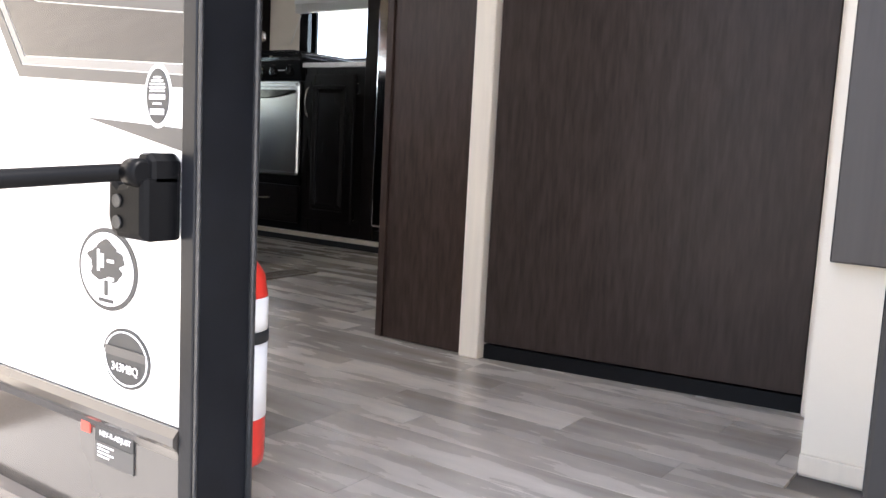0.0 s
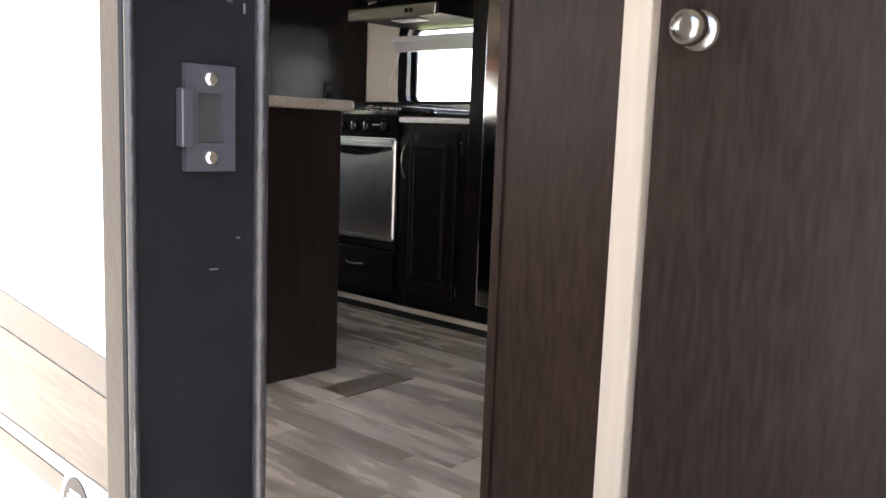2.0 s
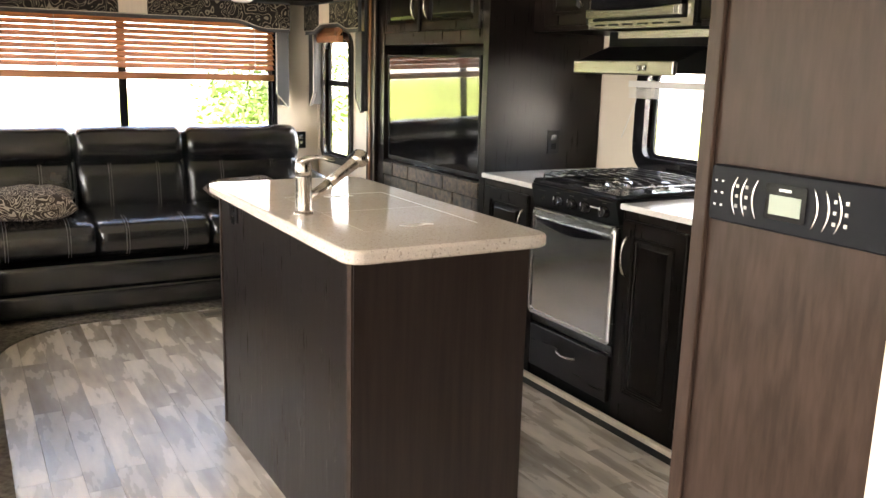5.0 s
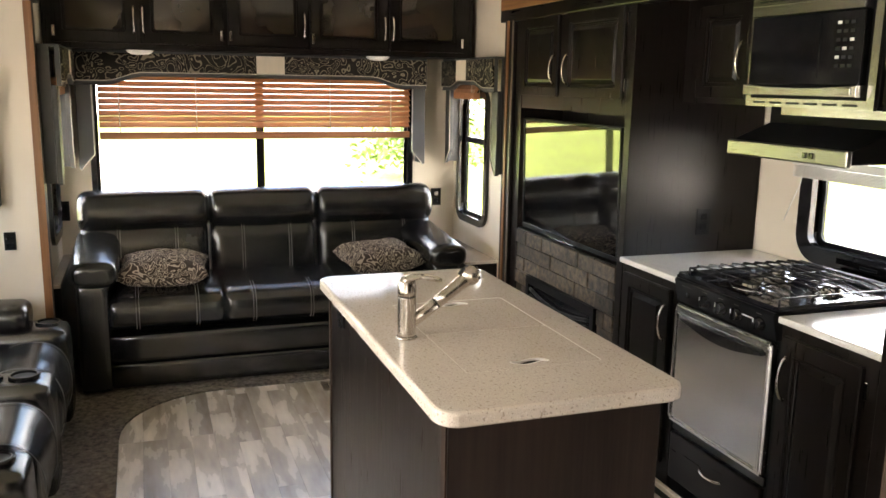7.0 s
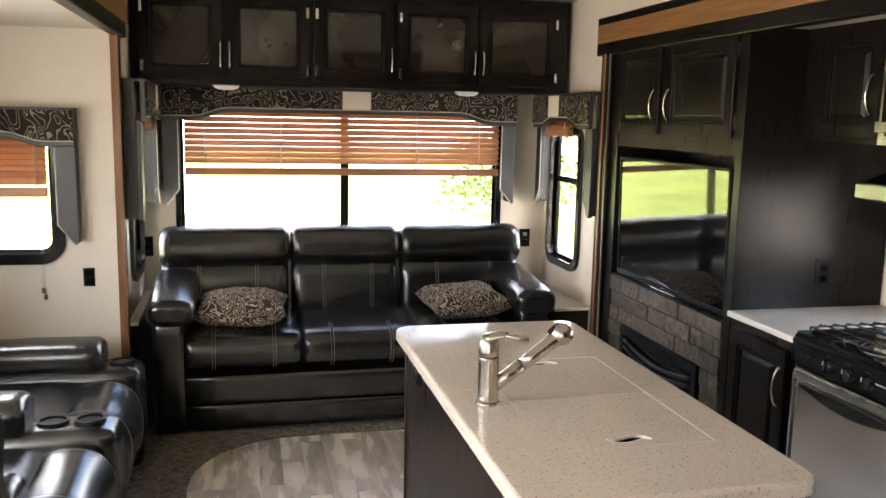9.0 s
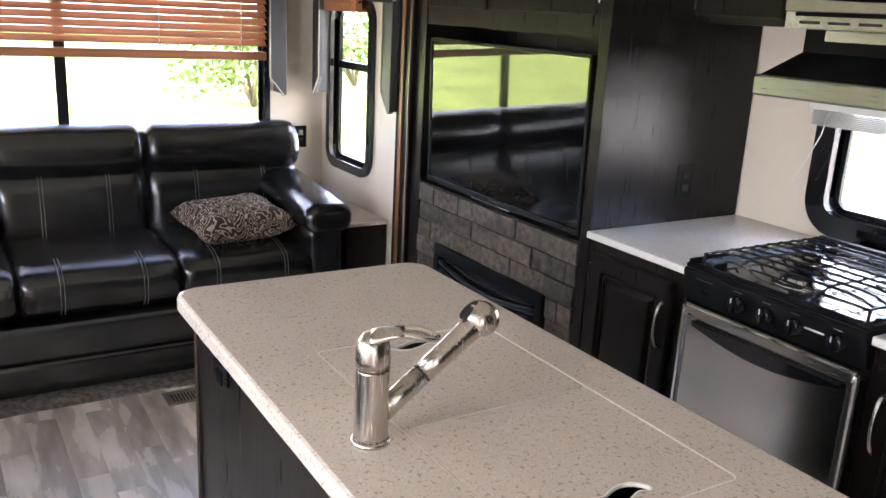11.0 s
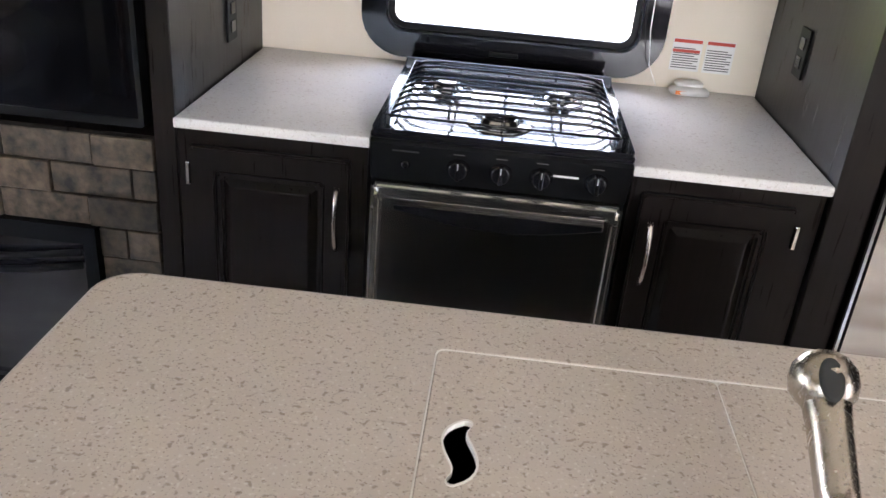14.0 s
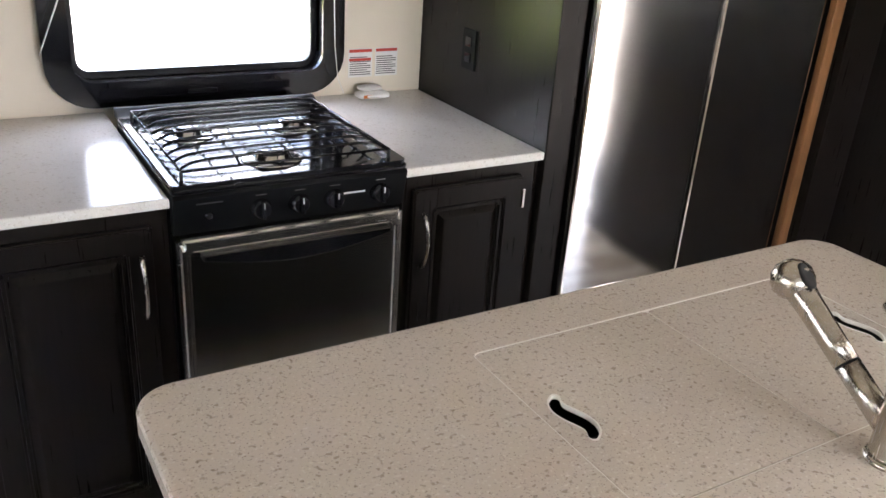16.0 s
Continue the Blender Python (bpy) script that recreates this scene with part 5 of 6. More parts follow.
hd_ = lathe([(0.006, 0.026), (0.017, 0.022), (0.0255, 0.012), (0.0285, 0.0), (0.027, -0.012), (0.0205, -0.021), (0.0165, -0.0235), (0.0155, -0.021)], (0, 0, 0), "z", 32)
hd_.transform(Matrix.Translation(E_) @ Matrix.Rotation(radians(-118), 4, "X") @ Matrix.Rotation(radians(90), 4, "X"))
piece("spray_head", hd_, M_NICKEL, sp, "round spray head")
pts_ = [(0.0105 * math.cos(a), 0.019 * math.sin(a)) for a in (2 * math.pi * i / 24 for i in range(24))]
hb = prism(pts_, "z", 0.0, 0.006, bevel=0.003)
hb.transform(Matrix.Translation(P0 + way * 0.203 + Vector((-0.004, -0.012, 0.0175))) @ Matrix.Rotation(radians(38), 4, "X"))
piece("spray_button", hb, M_RUBBER, sp, "dark rubber spray button")

# ---- lounge ----
def oval_profile(cu, cv, ru, rv, p=2.6, lean=0.0, n=40, grow=0.0):
    """A squarish oval, the section of a padded cushion; lean turns it, in degrees."""
    out = []
    for i in range(n):
        a = 2 * math.pi * i / n
        c, q = math.cos(a), math.sin(a)
        u, v = (ru + grow) * math.copysign(abs(c) ** (2 / p), c), (rv + grow) * math.copysign(abs(q) ** (2 / p), q)
        k, l = math.cos(radians(lean)), math.sin(radians(lean))
        out.append((cu + u * k - v * l, cv + u * l + v * k))
    return out


def cushion(profile, axis, a, b, end=0.05, crease=0.006, seed=0, drop=0.0, cols=26):
    """A padded roll: the profile drawn along x or y from a to b, rounded at both ends, with soft creases."""
    bm = bmesh.new()
    cu, cv = sum(u for u, v in profile) / len(profile), sum(v for u, v in profile) / len(profile)
    rings = []
    for j in range(cols + 1):
        f = 0.5 - 0.5 * math.cos(math.pi * j / cols)
        w = a + (b - a) * f
        near = max(0.0, 1 - min(w - a, b - w) / end)
        inset = end * (1 - math.sqrt(max(0.0, 1 - near * near)))
        row = []
        for u, v in profile:
            away = Vector((cu - u, cv - v))
            step = min(inset, away.length * 0.92)
            q = Vector((u, v)) + away.normalized() * step
            p = Vector((w, q.x, q.y)) if axis == "x" else Vector((q.x, w, q.y))
            edge = max(0.0, 1 - min(w - a, b - w) / (end * 2.6))
            fold = noise.noise(Vector((p.x * 7, p.y * 7, p.z * 7 + seed * 3.1))) + 0.6 * edge * noise.noise(Vector((p.x * 22, p.y * 22, p.z * 22 + seed)))
            p -= (Vector((0, away.x, away.y)) if axis == "x" else Vector((away.x, 0, away.y))).normalized() * (crease * fold)
            p.z -= drop * f
            row.append(bm.verts.new(p))
        rings.append(row)
    n = len(profile)
    for lo, hi in zip(rings, rings[1:]):
        for i in range(n):
            bm.faces.new((lo[i], lo[(i + 1) % n], hi[(i + 1) % n], hi[i]))
    bm.faces.new(rings[0][::-1])
    bm.faces.new(rings[-1])
    for f in bm.faces:
        f.smooth = len(f.verts) == 4
    return bm


def stitch(parent, pts, name="stitching"):
    for d in (-0.007, 0.007):
        piece(name, tube([Vector(p) + Vector((0, d, 0)) for p in pts], 0.0013, 5), M_STITCH, parent)


so = thing("sofa", (-4.95, 1.73, 0.0), "three-seat black leather sofa with stitched cushions", "sofa")
piece("base", boxes((-5.32, -4.54, 0.72, 2.74, 0.02, 0.30), bevel=0.02), M_LEATHER, so)
piece("front_panel", soft_block(-4.60, -4.492, 0.855, 2.605, 0.025, 0.155, 0.016, 0.004, 1, 10), M_LEATHER, so)
piece("front_panel", soft_block(-4.60, -4.486, 0.855, 2.605, 0.160, 0.305, 0.018, 0.005, 2, 10), M_LEATHER, so)
for i, (y0, y1) in enumerate(((0.852, 1.430), (1.432, 2.030), (2.032, 2.608))):
    seat_ = lambda grow=0.0: oval_profile(-4.80, 0.415, 0.325, 0.108, 3.4, grow=grow)
    c = piece("seat_cushion", cushion(seat_(), "y", y0, y1, 0.036, 0.0035, 10 + i), M_LEATHER, so)
    run = seat_(0.0045)[-4:] + seat_(0.0045)[:9]
    for f in (0.25, 0.76):
        y = y0 + (y1 - y0) * f
        stitch(c, [(u, y, v) for u, v in run])
for i, (y0, y1) in enumerate(((0.700, 1.400), (1.404, 2.022), (2.026, 2.757))):
    low_ = lambda grow=0.0: oval_profile(-5.135, 0.600, 0.115, 0.200, 2.8, 6, grow=grow)
    c = piece("back_cushion", cushion(low_(), "y", y0 + 0.006, y1 - 0.006, 0.050, 0.0035, 20 + i), M_LEATHER, so)
    piece("headrest", cushion(oval_profile(-5.165, 0.848, 0.148, 0.120, 2.5, 10), "y", y0, y1, 0.050, 0.0045, 30 + i), M_LEATHER, c)
    run = low_(0.005)
    run = run[-6:] + run[:8]
    for f in (0.30, 0.74):
        y = y0 + (y1 - y0) * f
        stitch(c, [(u, y, v) for u, v in run])
for i, y in enumerate((0.795, 2.665)):
    a = piece("arm", soft_block(-5.25, -4.480, y - 0.090, y + 0.072, 0.015, 0.60, 0.03, 0.006, 40 + i, 12), M_LEATHER, so)
    piece("arm_pad", cushion(oval_profile(y, 0.690, 0.115, 0.070, 2.7), "x", -5.16, -4.452, 0.045, 0.005, 50 + i, 0.062), M_LEATHER, a)
    rim_ = [(-4.4635, u, v - 0.0615) for u, v in oval_profile(y, 0.690, 0.082, 0.040, 2.7, n=28)]
    piece("stitching", tube(rim_, 0.0012, 5, closed=True), M_STITCH, a)


def pillow(at, turn, tilt, w=0.43, d=0.31, puff=0.080, seed=0):
    """A square scatter cushion with pinched corners."""
    bm = bmesh.new()
    n = 22
    for sgn in (1, -1):
        grid = []
        for i in range(n + 1):
            row = []
            for j in range(n + 1):
                u, v = 2 * i / n - 1, 2 * j / n - 1
                pinch = 1 - 0.07 * (1 - u * u) - 0.07 * (1 - v * v) + 0.07
                h = puff * ((1 - u ** 4) * (1 - v ** 4)) ** 0.55
                p = Vector((u * w / 2 * pinch, v * d / 2 * pinch, sgn * h))
                p += noise.noise_vector(p * 11 + Vector((seed, 0, 0))) * 0.010
                row.append(bm.verts.new(p))
            grid.append(row)
        for i in range(n):
            for j in range(n):
                f = bm.faces.new((grid[i][j], grid[i + 1][j], grid[i + 1][j + 1], grid[i][j + 1]))
                f.smooth = True
    bmesh.ops.remove_doubles(bm, verts=bm.verts, dist=0.004)
    ob = tagged(part("throw_pillow", bm, M_PILLOW), "brown and cream scroll-patterned throw pillow on the sofa", "pillow", "throw pillows")
    ob.matrix_world = pose(*at, tilt, 0, turn)
    return ob


pillow((-4.73, 1.135, 0.600), 86, 8, seed=1)
pillow((-4.74, 2.33, 0.600), 100, 8, seed=4)

for y0, y1 in ((2.822, 3.024), (0.592, 0.636)):
    e = thing("side_ledge", (-5.0, (y0 + y1) / 2, 0.0), "dark side cabinet with a cream top beside the sofa", "cabinet", "ledges beside the sofa")
    piece("body", boxes((-5.405, -4.62, y0, y1, 0.0, 0.545)), M_ESP, e)
    piece("top", boxes((-5.405, -4.605, y0 - 0.004, y1, 0.546, 0.565), bevel=0.004), M_SOLID, e, "cream speckled top")

# theatre seats in the lounge slide-out
ts = thing("theater_seats", (-3.42, 0.2, 0.0), "pair of black leather theatre recliners with cup-holder consoles", "recliner")
for i, (x0, x1) in enumerate(((-4.05, -3.545), (-3.305, -2.79))):
    piece("base", boxes((x0 + 0.01, x1 - 0.01, -0.28, 0.62, 0.03, 0.27), bevel=0.02), M_LEATHER, ts)
    piece("seat_cushion", cushion(oval_profile(0.20, 0.355, 0.36, 0.105, 3.2), "x", x0, x1, 0.04, 0.005, 60 + i), M_LEATHER, ts)
    roll_ = lambda grow=0.0: oval_profile(0.560, 0.275, 0.150, 0.180, 2.5, grow=grow)
    foot = piece("footrest", cushion(roll_(), "x", x0 + 0.004, x1 - 0.004, 0.045, 0.006, 64 + i), M_LEATHER, ts)
    for x in (x0 + 0.075, x1 - 0.075):
        piece("stitching", tube([(x, u, v) for u, v in roll_(0.005)[-7:] + roll_(0.005)[:14]], 0.0013, 5), M_STITCH, foot)
    piece("back_cushion", cushion(oval_profile(-0.18, 0.60, 0.12, 0.24, 2.8, -6), "x", x0, x1, 0.05, 0.006, 68 + i), M_LEATHER, ts)
    piece("headrest", cushion(oval_profile(-0.20, 0.88, 0.14, 0.12, 2.5, -8), "x", x0, x1, 0.06, 0.006, 70 + i), M_LEATHER, ts)
for i, (x0, x1, cups) in enumerate(((-4.29, -4.055, (0.615,)), (-3.54, -3.31, (0.475, 0.600)), (-2.785, -2.555, (0.610,)))):
    arm = piece("console" if i == 1 else "arm", soft_block(x0, x1, -0.30, 0.70, 0.02, 0.485, 0.05, 0.006, 74 + i, 14), M_LEATHER, ts)
    stop = 0.545 if i != 1 else 0.40
    pad_ = cushion(oval_profile((x0 + x1) / 2, 0.528, 0.122, 0.074, 2.7), "y", -0.25, stop, 0.05, 0.005, 78 + i)
    piece("arm_pad", pad_, M_LEATHER, arm)
    for y in cups:
        cx = (x0 + x1) / 2
        cup = piece("cup_holder", ring(oval(cx, y, 0.055, 0.055), oval(cx, y, 0.043, 0.043), "z", 0.478, 0.4995, soft=0.003), M_GLOSSBLACK, arm, "black cup holder with a shiny rim")
        piece("well", prism(oval(cx, y, 0.0425, 0.0425), "z", 0.480, 0.4905), M_RUBBER, cup)

# dining chair by the slide-out
dc = thing("dining_chair", (-1.92, 0.40, 0.0), "dark wooden dining chair beside the recliners", "chair")
for y in (0.225, 0.625):
    piece("back_leg", boxes((-2.155, -2.115, y - 0.02, y + 0.02, 0.009, 0.92), bevel=0.004), M_ESP, dc)
    piece("leg", boxes((-1.735, -1.698, y - 0.018, y + 0.018, 0.009, 0.44), bevel=0.004), M_ESP, dc)
piece("top_rail", boxes((-2.160, -2.110, 0.20, 0.65, 0.885, 0.965), bevel=0.008), M_ESP, dc)
for y in (0.31, 0.425, 0.54):
    piece("slat", boxes((-2.145, -2.125, y - 0.03, y + 0.03, 0.46, 0.888), bevel=0.003), M_ESP, dc)
piece("seat", soft_block(-2.14, -1.69, 0.205, 0.645, 0.44, 0.485, 0.02, 0.008, 90, 8), M_LEATHER, dc, "padded black seat")

# rear overhead cabinets
rc = thing("overhead_cabinet", (-5.2, 1.79, 1.745), "long espresso overhead cabinet with smoked glass doors", "cabinet")
piece("body", boxes((-5.408, -5.022, 0.592, 2.985, 1.745, 2.262)), M_ESP, rc)
M_SMOKE = mat("smoked_glass", (0.030, 0.022, 0.017), 0.06, var=0.2, scale=3, rough_var=0.02, spec=0.8)
for y0, y1, hy, gy in ((0.635, 1.060, 1.045, 0.650), (1.075, 1.515, 1.092, 1.500), (1.535, 1.975, 1.957, 1.550), (1.992, 2.447, 2.430, 2.008), (2.462, 2.930, 2.480, 2.915)):
    d = framed_door(rc, "door", "x", -5.0215, 1, y0, y1, 1.775, 2.215, panel=M_SMOKE, rail=0.06, panel_label="smoked glass panel")
    handle_arc(d, (-5.001, hy, 1.83), (-5.001, hy, 1.97), (0.026, 0, 0))
    for z in (1.83, 2.13):
        piece("hinge", boxes((-5.0, -4.994, gy - 0.008, gy + 0.008, z - 0.028, z + 0.028), bevel=0.002), M_CHROME, d, "small bright steel hinge")


def puck(at):
    e = thing("puck_light", at, "round white surface-mounted puck light", "light", "puck lights")
    x, y, z = at
    piece("housing", lathe([(0.070, 0), (0.070, 0.006), (0.060, 0.016)], at, "-z", 32), M_WHITEPL, e)
    piece("lens", lathe([(0.056, 0.0162), (0.048, 0.022), (0.02, 0.025)], at, "-z", 32), mat("frosted_lens", (0.82, 0.80, 0.74), 0.35, var=0.02), e, "frosted lens")


puck((-5.12, 1.07, 1.7448))
puck((-5.12, 2.42, 1.7448))
puck((-3.95, 0.12, SLIDE_CEIL - 0.0005))


def treatment(axis, wall, out, u0, u1, top, low, high, panel_low, depth, blind, label, gap, rail_z, slats, flip=False):
    """A padded valance board with scroll fabric, grey borders and side panels, and a wooden blind behind it."""
    e = thing("window_valance", (wall, (u0 + u1) / 2, low) if axis == "x" else ((u0 + u1) / 2, wall, low), label, "valance", "scroll valances")
    w = u1 - u0
    ramp = min(0.36, w * 0.36)

    def at(d0, d1):
        return tuple(sorted((wall + out * d0, wall + out * d1)))
    def dip(u):
        s = min(u - u0, u1 - u)
        k = max(0, min(1, (s - ramp * 0.45) / (ramp * 0.55)))
        return low + (high - low) * (k * k * (3 - 2 * k))
    us = [u0 + w * i / 40 for i in range(41)]
    piece("board", prism([(u0, top)] + [(u, dip(u) - 0.024) for u in us] + [(u1, top)], axis, *at(depth - 0.02, depth)), M_TRIMGREY, e, "grey padded valance board")
    for a, b in ((u0, gap[0]), (gap[1], u1)):
        seg = [a + (b - a) * i / 20 for i in range(21)]
        piece("fabric", prism([(a, top - 0.002)] + [(u, dip(u)) for u in seg] + [(b, top - 0.002)], axis, *at(depth + 0.001, depth + 0.012), bevel=0.004), M_SCROLL, e, "dark fabric with cream scrolls")
    seg = [gap[0] + (gap[1] - gap[0]) * i / 6 for i in range(7)]
    piece("insert", prism([(gap[0], top - 0.002)] + [(u, dip(u)) for u in seg] + [(gap[1], top - 0.002)], axis, *at(depth + 0.001, depth + 0.007)), M_POST, e, "plain cream insert")
    for dz in (0.001, 0.023):
        pts = [(wall + out * (depth + 0.006), u, dip(u) - dz) if axis == "x" else (u, wall + out * (depth + 0.006), dip(u) - dz) for u in us]
        if dz > 0.01:
            pts = [(wall + out * (depth + 0.001), u, dip(u) - dz) if axis == "x" else (u, wall + out * (depth + 0.001), dip(u) - dz) for u in us]
        piece("piping", tube(pts, 0.0035, 6), M_PIPING if dz < 0.01 else M_TRIMGREY, e, "pale piping")
    pw = 0.085
    for s, uo in ((1, u0), (-1, u1)):
        ui = uo + s * pw
        line = [(uo, low - 0.02), (ui, low - 0.02), (ui, panel_low + 0.09), (uo + s * 0.012, panel_low), (uo, panel_low + 0.01)]
        piece("side_panel", prism(line, axis, *at(depth - 0.045, depth - 0.021), bevel=0.004), M_TRIMGREY, e, "grey padded side panel")
        ret = (uo, uo + s * 0.018)
        a, b = at(0.003, depth - 0.046)
        rb = (a, b, min(ret), max(ret), panel_low + 0.01, top) if axis == "x" else (min(ret), max(ret), a, b, panel_low + 0.01, top)
        piece("return", boxes(rb), M_TRIMGREY, e)
        edge = [(ui, low - 0.025), (ui, panel_low + 0.09), (uo + s * 0.012, panel_low)]
        pts = [(wall + out * (depth - 0.020), u, z) if axis == "x" else (u, wall + out * (depth - 0.020), z) for u, z in edge]
        piece("piping", tube(pts, 0.0035, 6), M_PIPING, e, "pale piping")
    a, b = at(0.003, depth)
    tb = (a, b, u0, u1, top, top + 0.010) if axis == "x" else (u0, u1, a, b, top, top + 0.010)
    piece("top_board", boxes(tb), M_TRIMGREY, e)
    bl = thing("wood_blind", (wall + out * 0.06, (u0 + u1) / 2, rail_z) if axis == "x" else ((u0 + u1) / 2, wall + out * 0.06, rail_z), "partly raised cherry wood slat blind", "blind", "wood blinds")
    b0, b1 = blind
    n, z_lo, z_hi = slats
    for i in range(n):
        z = z_lo + (z_hi - z_lo) * i / max(1, n - 1)
        s_ = boxes((-0.0225, 0.0225, b0, b1, -0.0014, 0.0014)) if axis == "x" else boxes((b0, b1, -0.0225, 0.0225, -0.0014, 0.0014))
        s_.transform(Matrix.Translation((wall + out * 0.065, 0, z) if axis == "x" else (0, wall + out * 0.065, z)) @ (Matrix.Rotation(radians(40 * out), 4, "Y") if axis == "x" else Matrix.Rotation(radians(-45 * out), 4, "X")))
        piece("slat", s_, M_BLIND, bl)
    a, b = at(0.045, 0.085)
    piece("bottom_rail", boxes((a, b, b0, b1, rail_z, rail_z + 0.042) if axis == "x" else (b0, b1, a, b, rail_z, rail_z + 0.042), bevel=0.005), M_BLIND, bl)
    k = 4 if b1 - b0 > 1 else 2
    for i in range(k):
        u = b0 + (b1 - b0) * (0.07 + 0.86 * i / (k - 1)) if k == 2 else b0 + (b1 - b0) * (0.06, 0.29, 0.72, 0.93)[i]
        for dd_ in (0.040, 0.090):
            p = [(wall + out * dd_, u, z) if axis == "x" else (u, wall + out * dd_, z) for z in (rail_z + 0.04, top - 0.02)]
            piece("ladder_cord", tube(p, 0.0022, 5), M_PIPING, bl)
    return e


treatment("x", REAR, 1, 0.717, 2.769, 1.733, 1.580, 1.628, 1.075, 0.175, (0.83, 2.69), "long scroll-patterned valance over the rear window", (1.713, 1.878), 1.243, (10, 1.326, 1.628))
treatment("y", OFF, -1, -5.30, -4.44, 1.733, 1.575, 1.612, 1.085, 0.13, (-5.22, -4.86), "short scroll-patterned valance over the side window", (-5.04, -4.86), 1.50, (6, 1.548, 1.575))
treatment("y", DOORSIDE, 1, -5.30, -4.46, 1.733, 1.575, 1.612, 1.085, 0.13, (-5.22, -4.86), "short scroll-patterned valance over the side window", (-5.04, -4.86), 1.50, (6, 1.548, 1.575))
treatment("x", -4.38, 1, -0.335, 0.435, 1.595, 1.462, 1.500, 1.00, 0.10, (-0.25, 0.31), "scroll-patterned valance over the slide-out window", (-0.04, 0.085), 1.215, (9, 1.285, 1.50))
cords = thing("blind_cord", (-4.36, 0.27, 0.76), "thin blind cord with wooden tassels on the wall", "cord")
for y, z in ((0.262, 0.775), (0.270, 0.745)):
    piece("cord", tube([(-4.355, y - 0.01, 1.2), (-4.370, y, 0.95), (-4.373, y, z + 0.02)], 0.0012, 5), M_PIPING, cords)
    piece("tassel", lathe([(0.004, 0.02), (0.008, 0.014), (0.009, 0.0), (0.006, -0.004)], (-4.370, y, z), "z", 12), M_OAKV, cords)

outlet("outlet", (REAR, 0.603, 0.823), (1, 0, 0), "black outlet on the cream rear wall")
outlet("outlet", (REAR, 2.901, 0.845), (1, 0, 0), "black outlet on the cream rear wall")
outlet("outlet", (-4.38, 0.457, 0.839), (1, 0, 0), "black switch plate on the slide-out wall", 0.05, 0.085)
outlet("outlet", (-3.140, 3.363, 1.02), (1, 0, 0), "black outlet on the media cabinet side")
outlet("outlet", (-1.757, 3.356, 1.07), (-1, 0, 0), "black outlet on the refrigerator cheek")
outlet("outlet", (-0.70, 2.975, 0.87), (-1, 0, 0), "black switch on the dark bathroom wall")


def floor_vent(x0, x1, y0, y1):
    e = thing("floor_vent", ((x0 + x1) / 2, (y0 + y1) / 2, 0.0), "brown metal floor register set in the planks", "vent", "floor registers")
    m = mat("bronze_register", (0.30, 0.25, 0.20), 0.45, 0.5, var=0.15, scale=30)
    piece("frame", ring([(x0, y0), (x1, y0), (x1, y1), (x0, y1)], [(x0 + 0.02, y0 + 0.02), (x1 - 0.02, y0 + 0.02), (x1 - 0.02, y1 - 0.02), (x0 + 0.02, y1 - 0.02)], "z", 0.0005, 0.005), m, e)
    piece("well", boxes((x0 + 0.02, x1 - 0.02, y0 + 0.02, y1 - 0.02, 0.0005, 0.0015)), M_RUBBER, e)
    n = int((y1 - y0 - 0.04) / 0.013)
    for i in range(n):
        y = y0 + 0.026 + i * 0.013
        piece("bar", boxes((x0 + 0.02, x1 - 0.02, y - 0.003, y + 0.003, 0.0016, 0.004)), m, e)


floor_vent(-1.505, -1.385, 1.99, 2.285)
floor_vent(-4.36, -4.24, 1.90, 2.17)

# ---- outdoors ----
M_LAWN = mat("lawn_grass", (0.17, 0.21, 0.045), 0.9, var=0.35, scale=0.8, bump=1.0, bump_scale=60, spec=0.2)
tagged(part("lawn", boxes((-60, -7.2, -40, 40, -0.949, -0.93)), M_LAWN), "sunlit green lawn behind the trailer", "lawn", "", "structure")
path = prism([(-60, -9), (-60, -5), (-14, 3.4), (-7.3, 4.0), (-7.3, 2.9), (-14, 1.6)], "z", -0.929, -0.915)
tagged(part("pavement", path, mat("pale_concrete", (0.46, 0.44, 0.40), 0.85, var=0.1, scale=2, bump=0.2, bump_scale=40)), "pale concrete path across the lawn", "path", "", "structure")


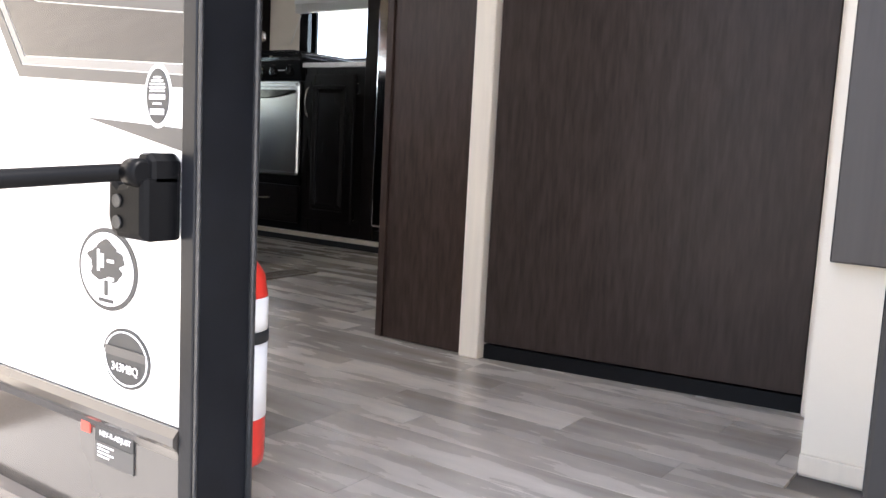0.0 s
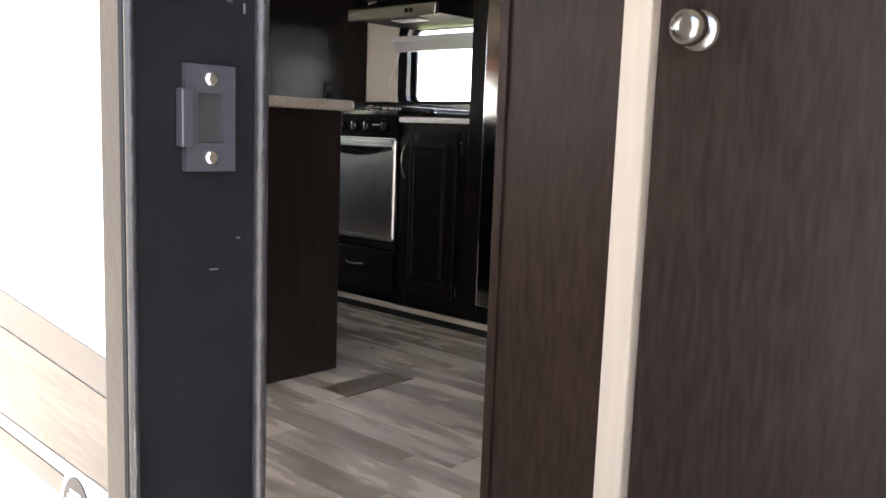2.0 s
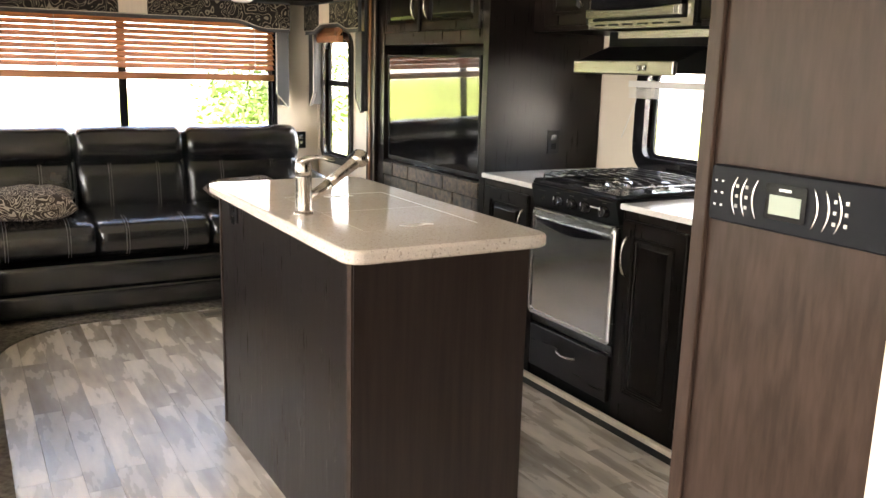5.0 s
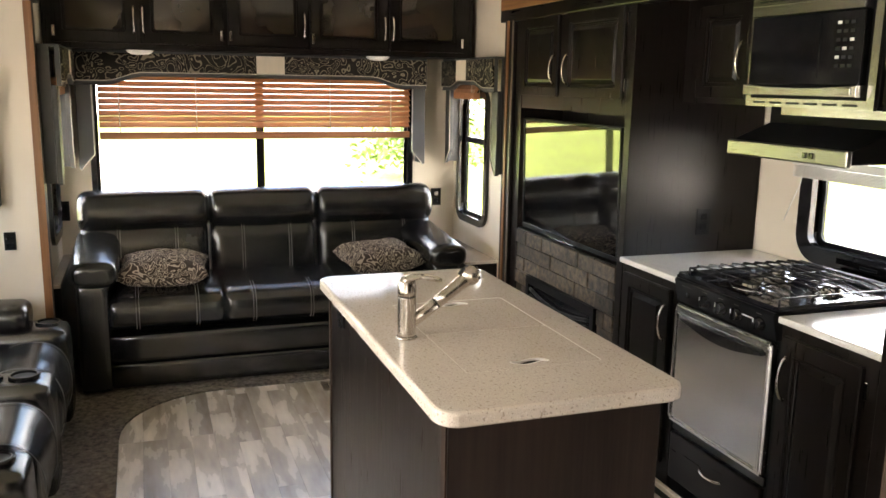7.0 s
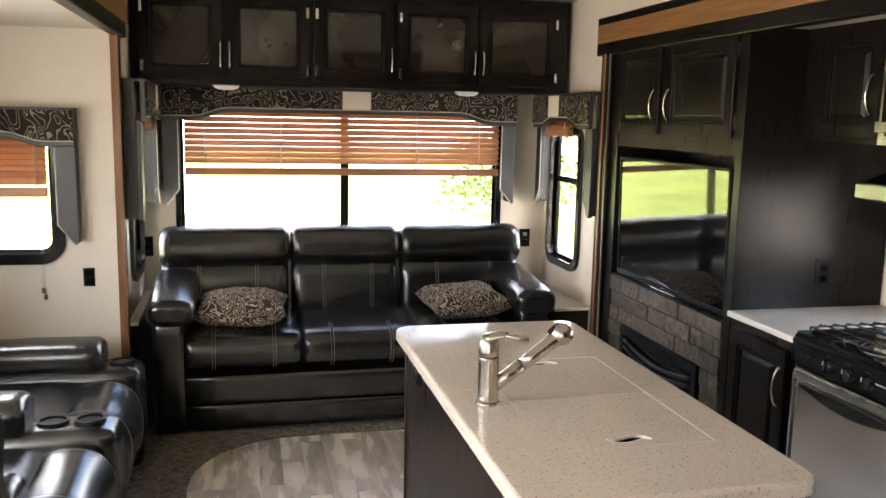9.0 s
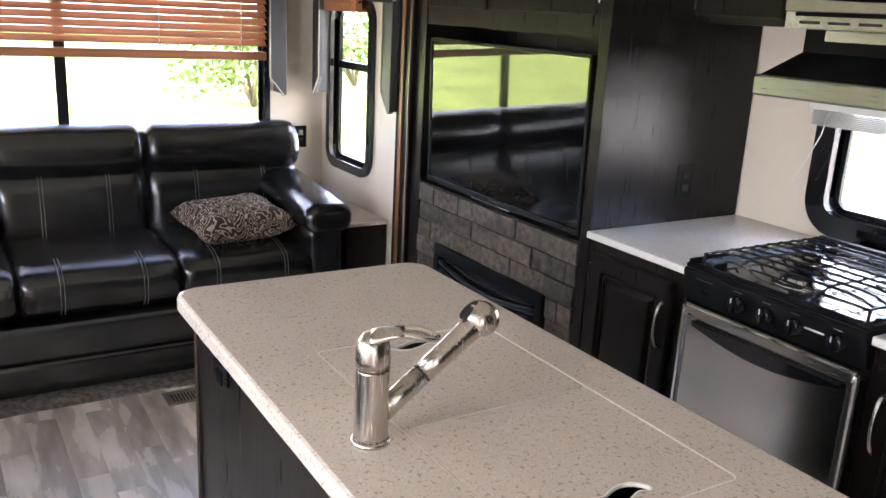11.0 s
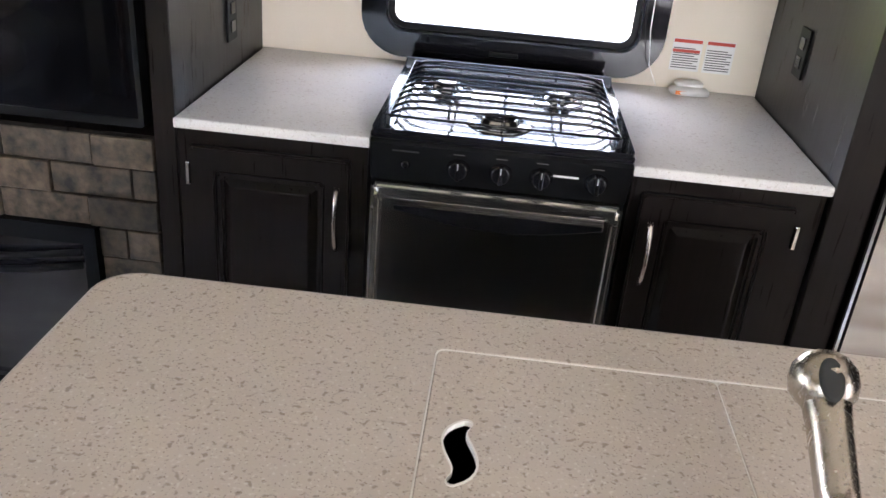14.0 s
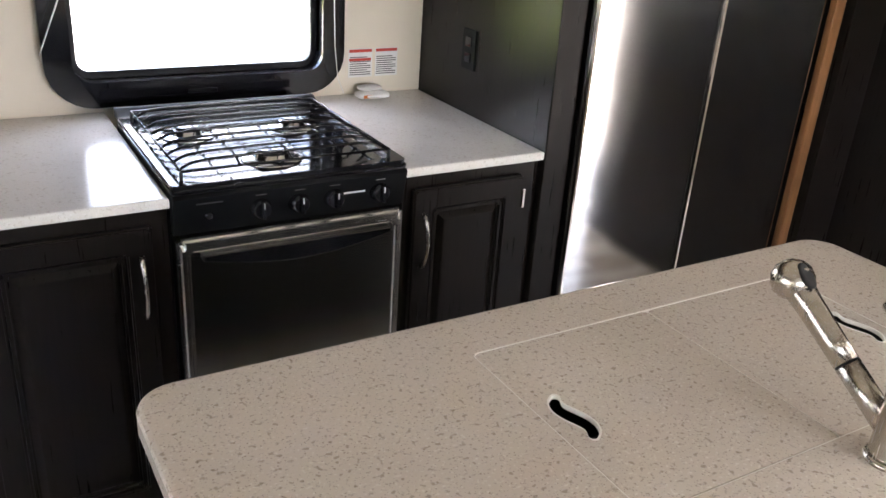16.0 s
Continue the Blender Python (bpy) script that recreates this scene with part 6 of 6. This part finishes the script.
def bush(at, w, h, seed, count=1500):
    rnd = random.Random(seed)
    e = thing("shrub", at, "leafy green shrub at the lawn's edge", "shrub", "shrubs behind the lawn")
    x, y, z = at
    limbs = [tube([(x, y, z), (x + rnd.uniform(-.2, .2) * w, y + rnd.uniform(-.2, .2) * w, z + h * 0.4), (x + rnd.uniform(-.4, .4) * w, y + rnd.uniform(-.4, .4) * w, z + h * 0.8)], [0.06, 0.04, 0.015], 7) for _ in range(6)]
    piece("trunk", join(*limbs), mat("bark", (0.10, 0.075, 0.05), 0.9, var=0.3, scale=20, bump=0.6), e)
    centres = [Vector((rnd.gauss(0, 0.26) * w, rnd.gauss(0, 0.26) * w, h * rnd.uniform(0.3, 0.95))) for _ in range(26)]
    vs, fs = [], []
    for i in range(count):
        c = rnd.choice(centres) + Vector((rnd.gauss(0, .11) * w, rnd.gauss(0, .11) * w, rnd.gauss(0, .09) * h))
        u = Vector((rnd.uniform(-1, 1), rnd.uniform(-1, 1), rnd.uniform(-1, 1))).normalized()
        v = u.orthogonal().normalized()
        s = rnd.uniform(0.06, 0.13)
        b = len(vs)
        vs += [Vector(at) + c + u * s, Vector(at) + c + v * s * 0.5, Vector(at) + c - u * s, Vector(at) + c - v * s * 0.5]
        fs.append((b, b + 1, b + 2, b + 3))
    me = bpy.data.meshes.new("crown")
    me.from_pydata(vs, [], fs)
    me.materials.append(M_LEAF)
    ob = new("crown", me)
    ob.parent = e
    ob.matrix_parent_inverse = Matrix.Translation(-e.location)


M_LEAF = mat("green_leaves", (0.075, 0.125, 0.03), 0.6, var=0.4, scale=3)
for i, (x, y, w, h) in enumerate(((-21, 8.0, 3.0, 2.2), (-26, 13.0, 4.0, 2.6))):
    bush((x, y, -0.93), w, h, 100 + i)
nt_ = thing("parked_trailer", (3.5, -11, -0.95), "white travel trailer with an orange band parked opposite", "trailer")
piece("body", boxes((-1.0, 8.0, -12.6, -10.2, -0.35, 2.3), bevel=0.12, seg=4), M_SIDING, nt_)
piece("band", boxes((-0.9, 7.9, -10.196, -10.19, 0.95, 1.25)), mat("orange_film", (0.65, 0.13, 0.03), 0.35, var=0.05), nt_, "orange band")
piece("band", boxes((-0.9, 7.9, -10.196, -10.19, 0.1, 0.28)), M_GREYFILM, nt_, "grey band")
for x in (1.0, 4.6):
    piece("window", prism(rounded(x, x + 1.2, 1.3, 1.85, 0.08), "y", -10.2, -10.18), M_GLOSSBLACK, nt_, "dark tinted window")
for x in (3.0, 3.9):
    whl = piece("tyre", lathe([(0.20, -0.1), (0.33, -0.1), (0.35, -0.06), (0.35, 0.06), (0.33, 0.1), (0.20, 0.1)], (x, -10.35, -0.60), "-y", 28), M_RUBBER, nt_)
    piece("rim", lathe([(0.19, 0.08), (0.16, 0.09), (0.05, 0.07)], (x, -10.35, -0.60), "-y", 24), M_STEEL, whl)

# ---- floor pieces and stones ----
carpet_line = [(REAR, 0.5), (-0.80, 0.5), (-0.80, 0.897), (-3.90, 0.897)] + [(-3.90 - 0.50 * math.sin(radians(a)), 1.397 - 0.50 * math.cos(radians(a))) for a in range(10, 91, 10)] + [(-4.40, OFF), (REAR, OFF)]
tagged(part("carpet", prism(carpet_line, "z", -0.0055, 0.009), M_CARPET), "brown textured carpet round the plank floor", "carpet", "", "structure")
fl = tagged(new("plank_floor"), "grey-brown wood-look vinyl plank floor", "floor", "", "structure")
PW, PL, GAP = 0.102, 0.610, 0.0005
shared = {}


def board_mesh(length, width):
    key = (round(length, 3), round(width, 3))
    if key not in shared:
        bm = boxes((0, length - GAP, 0, width - GAP, -0.0058, 0.0))
        bmesh.ops.bevel(bm, geom=[e for e in bm.edges if all(v.co.z > -0.001 for v in e.verts)], offset=0.0003, segments=1, affect="EDGES")
        me = bpy.data.meshes.new("plank")
        bm.to_mesh(me)
        bm.free()
        me.materials.append(M_PLANK)
        shared[key] = me
    return shared[key]


rnd = random.Random(7)
y = 0.592
while y < 2.934:
    width = min(PW, 2.934 - y)
    x = -4.45 - rnd.choice((0.0, 0.12, 0.24, 0.36, 0.48))
    while x < 1.345:
        x0, x1 = max(x, -4.45), min(x + PL, 1.345)
        # planks stop at the bathroom and hall walls
        spans = [(x0, x1)]
        if y + width > 1.82:
            spans = [(x0, min(x1, -0.57))]
        elif y + width > 1.385:
            spans = [(x0, min(x1, 0.598))]
        for a, b in spans:
            if b - a > 0.03 and not (y + width < 0.89 and b < -0.82):
                p = new("plank", board_mesh(b - a, width))
                p.location = (a, y, 0)
                p.parent = fl
        x += PL
    y += PW
stone_shared = {}
rows_ = [0.826 - 0.0745 * i for i in range(11)]
for r, ztop in enumerate(rows_):
    x = -4.232 - (0.0 if r % 2 else 0.105)
    while x < -3.192:
        length = 0.205 + 0.02 * ((r * 7 + int(x * 100)) % 3 - 1)
        x0, x1 = max(x, -4.232), min(x + length, -3.191)
        z1, z0 = ztop - 0.002, max(0.02, ztop - 0.0745)
        cuts = [(x0, x1)]
        if z0 < 0.600 and z1 > 0.132:
            cuts = [(x0, min(x1, -4.064)), (max(x0, -3.333), x1)]
        for a, b in cuts:
            if b - a > 0.02 and z1 - z0 > 0.02:
                key = (round(b - a, 3), round(z1 - z0, 3))
                if key not in stone_shared:
                    bm = boxes((0.0015, b - a - 0.0015, 0, 0.021, 0, z1 - z0 - 0.0015), bevel=0.002, seg=1)
                    me = bpy.data.meshes.new("stone")
                    bm.to_mesh(me)
                    bm.free()
                    me.materials.append(M_STONE)
                    stone_shared[key] = me
                s = new("stone", stone_shared[key])
                s.location = (a, 2.968 + 0.003 * ((r * 5 + int(a * 37)) % 3), z0)
                s.parent = mc
                s.matrix_parent_inverse = Matrix.Translation(-mc.location)
        x += length
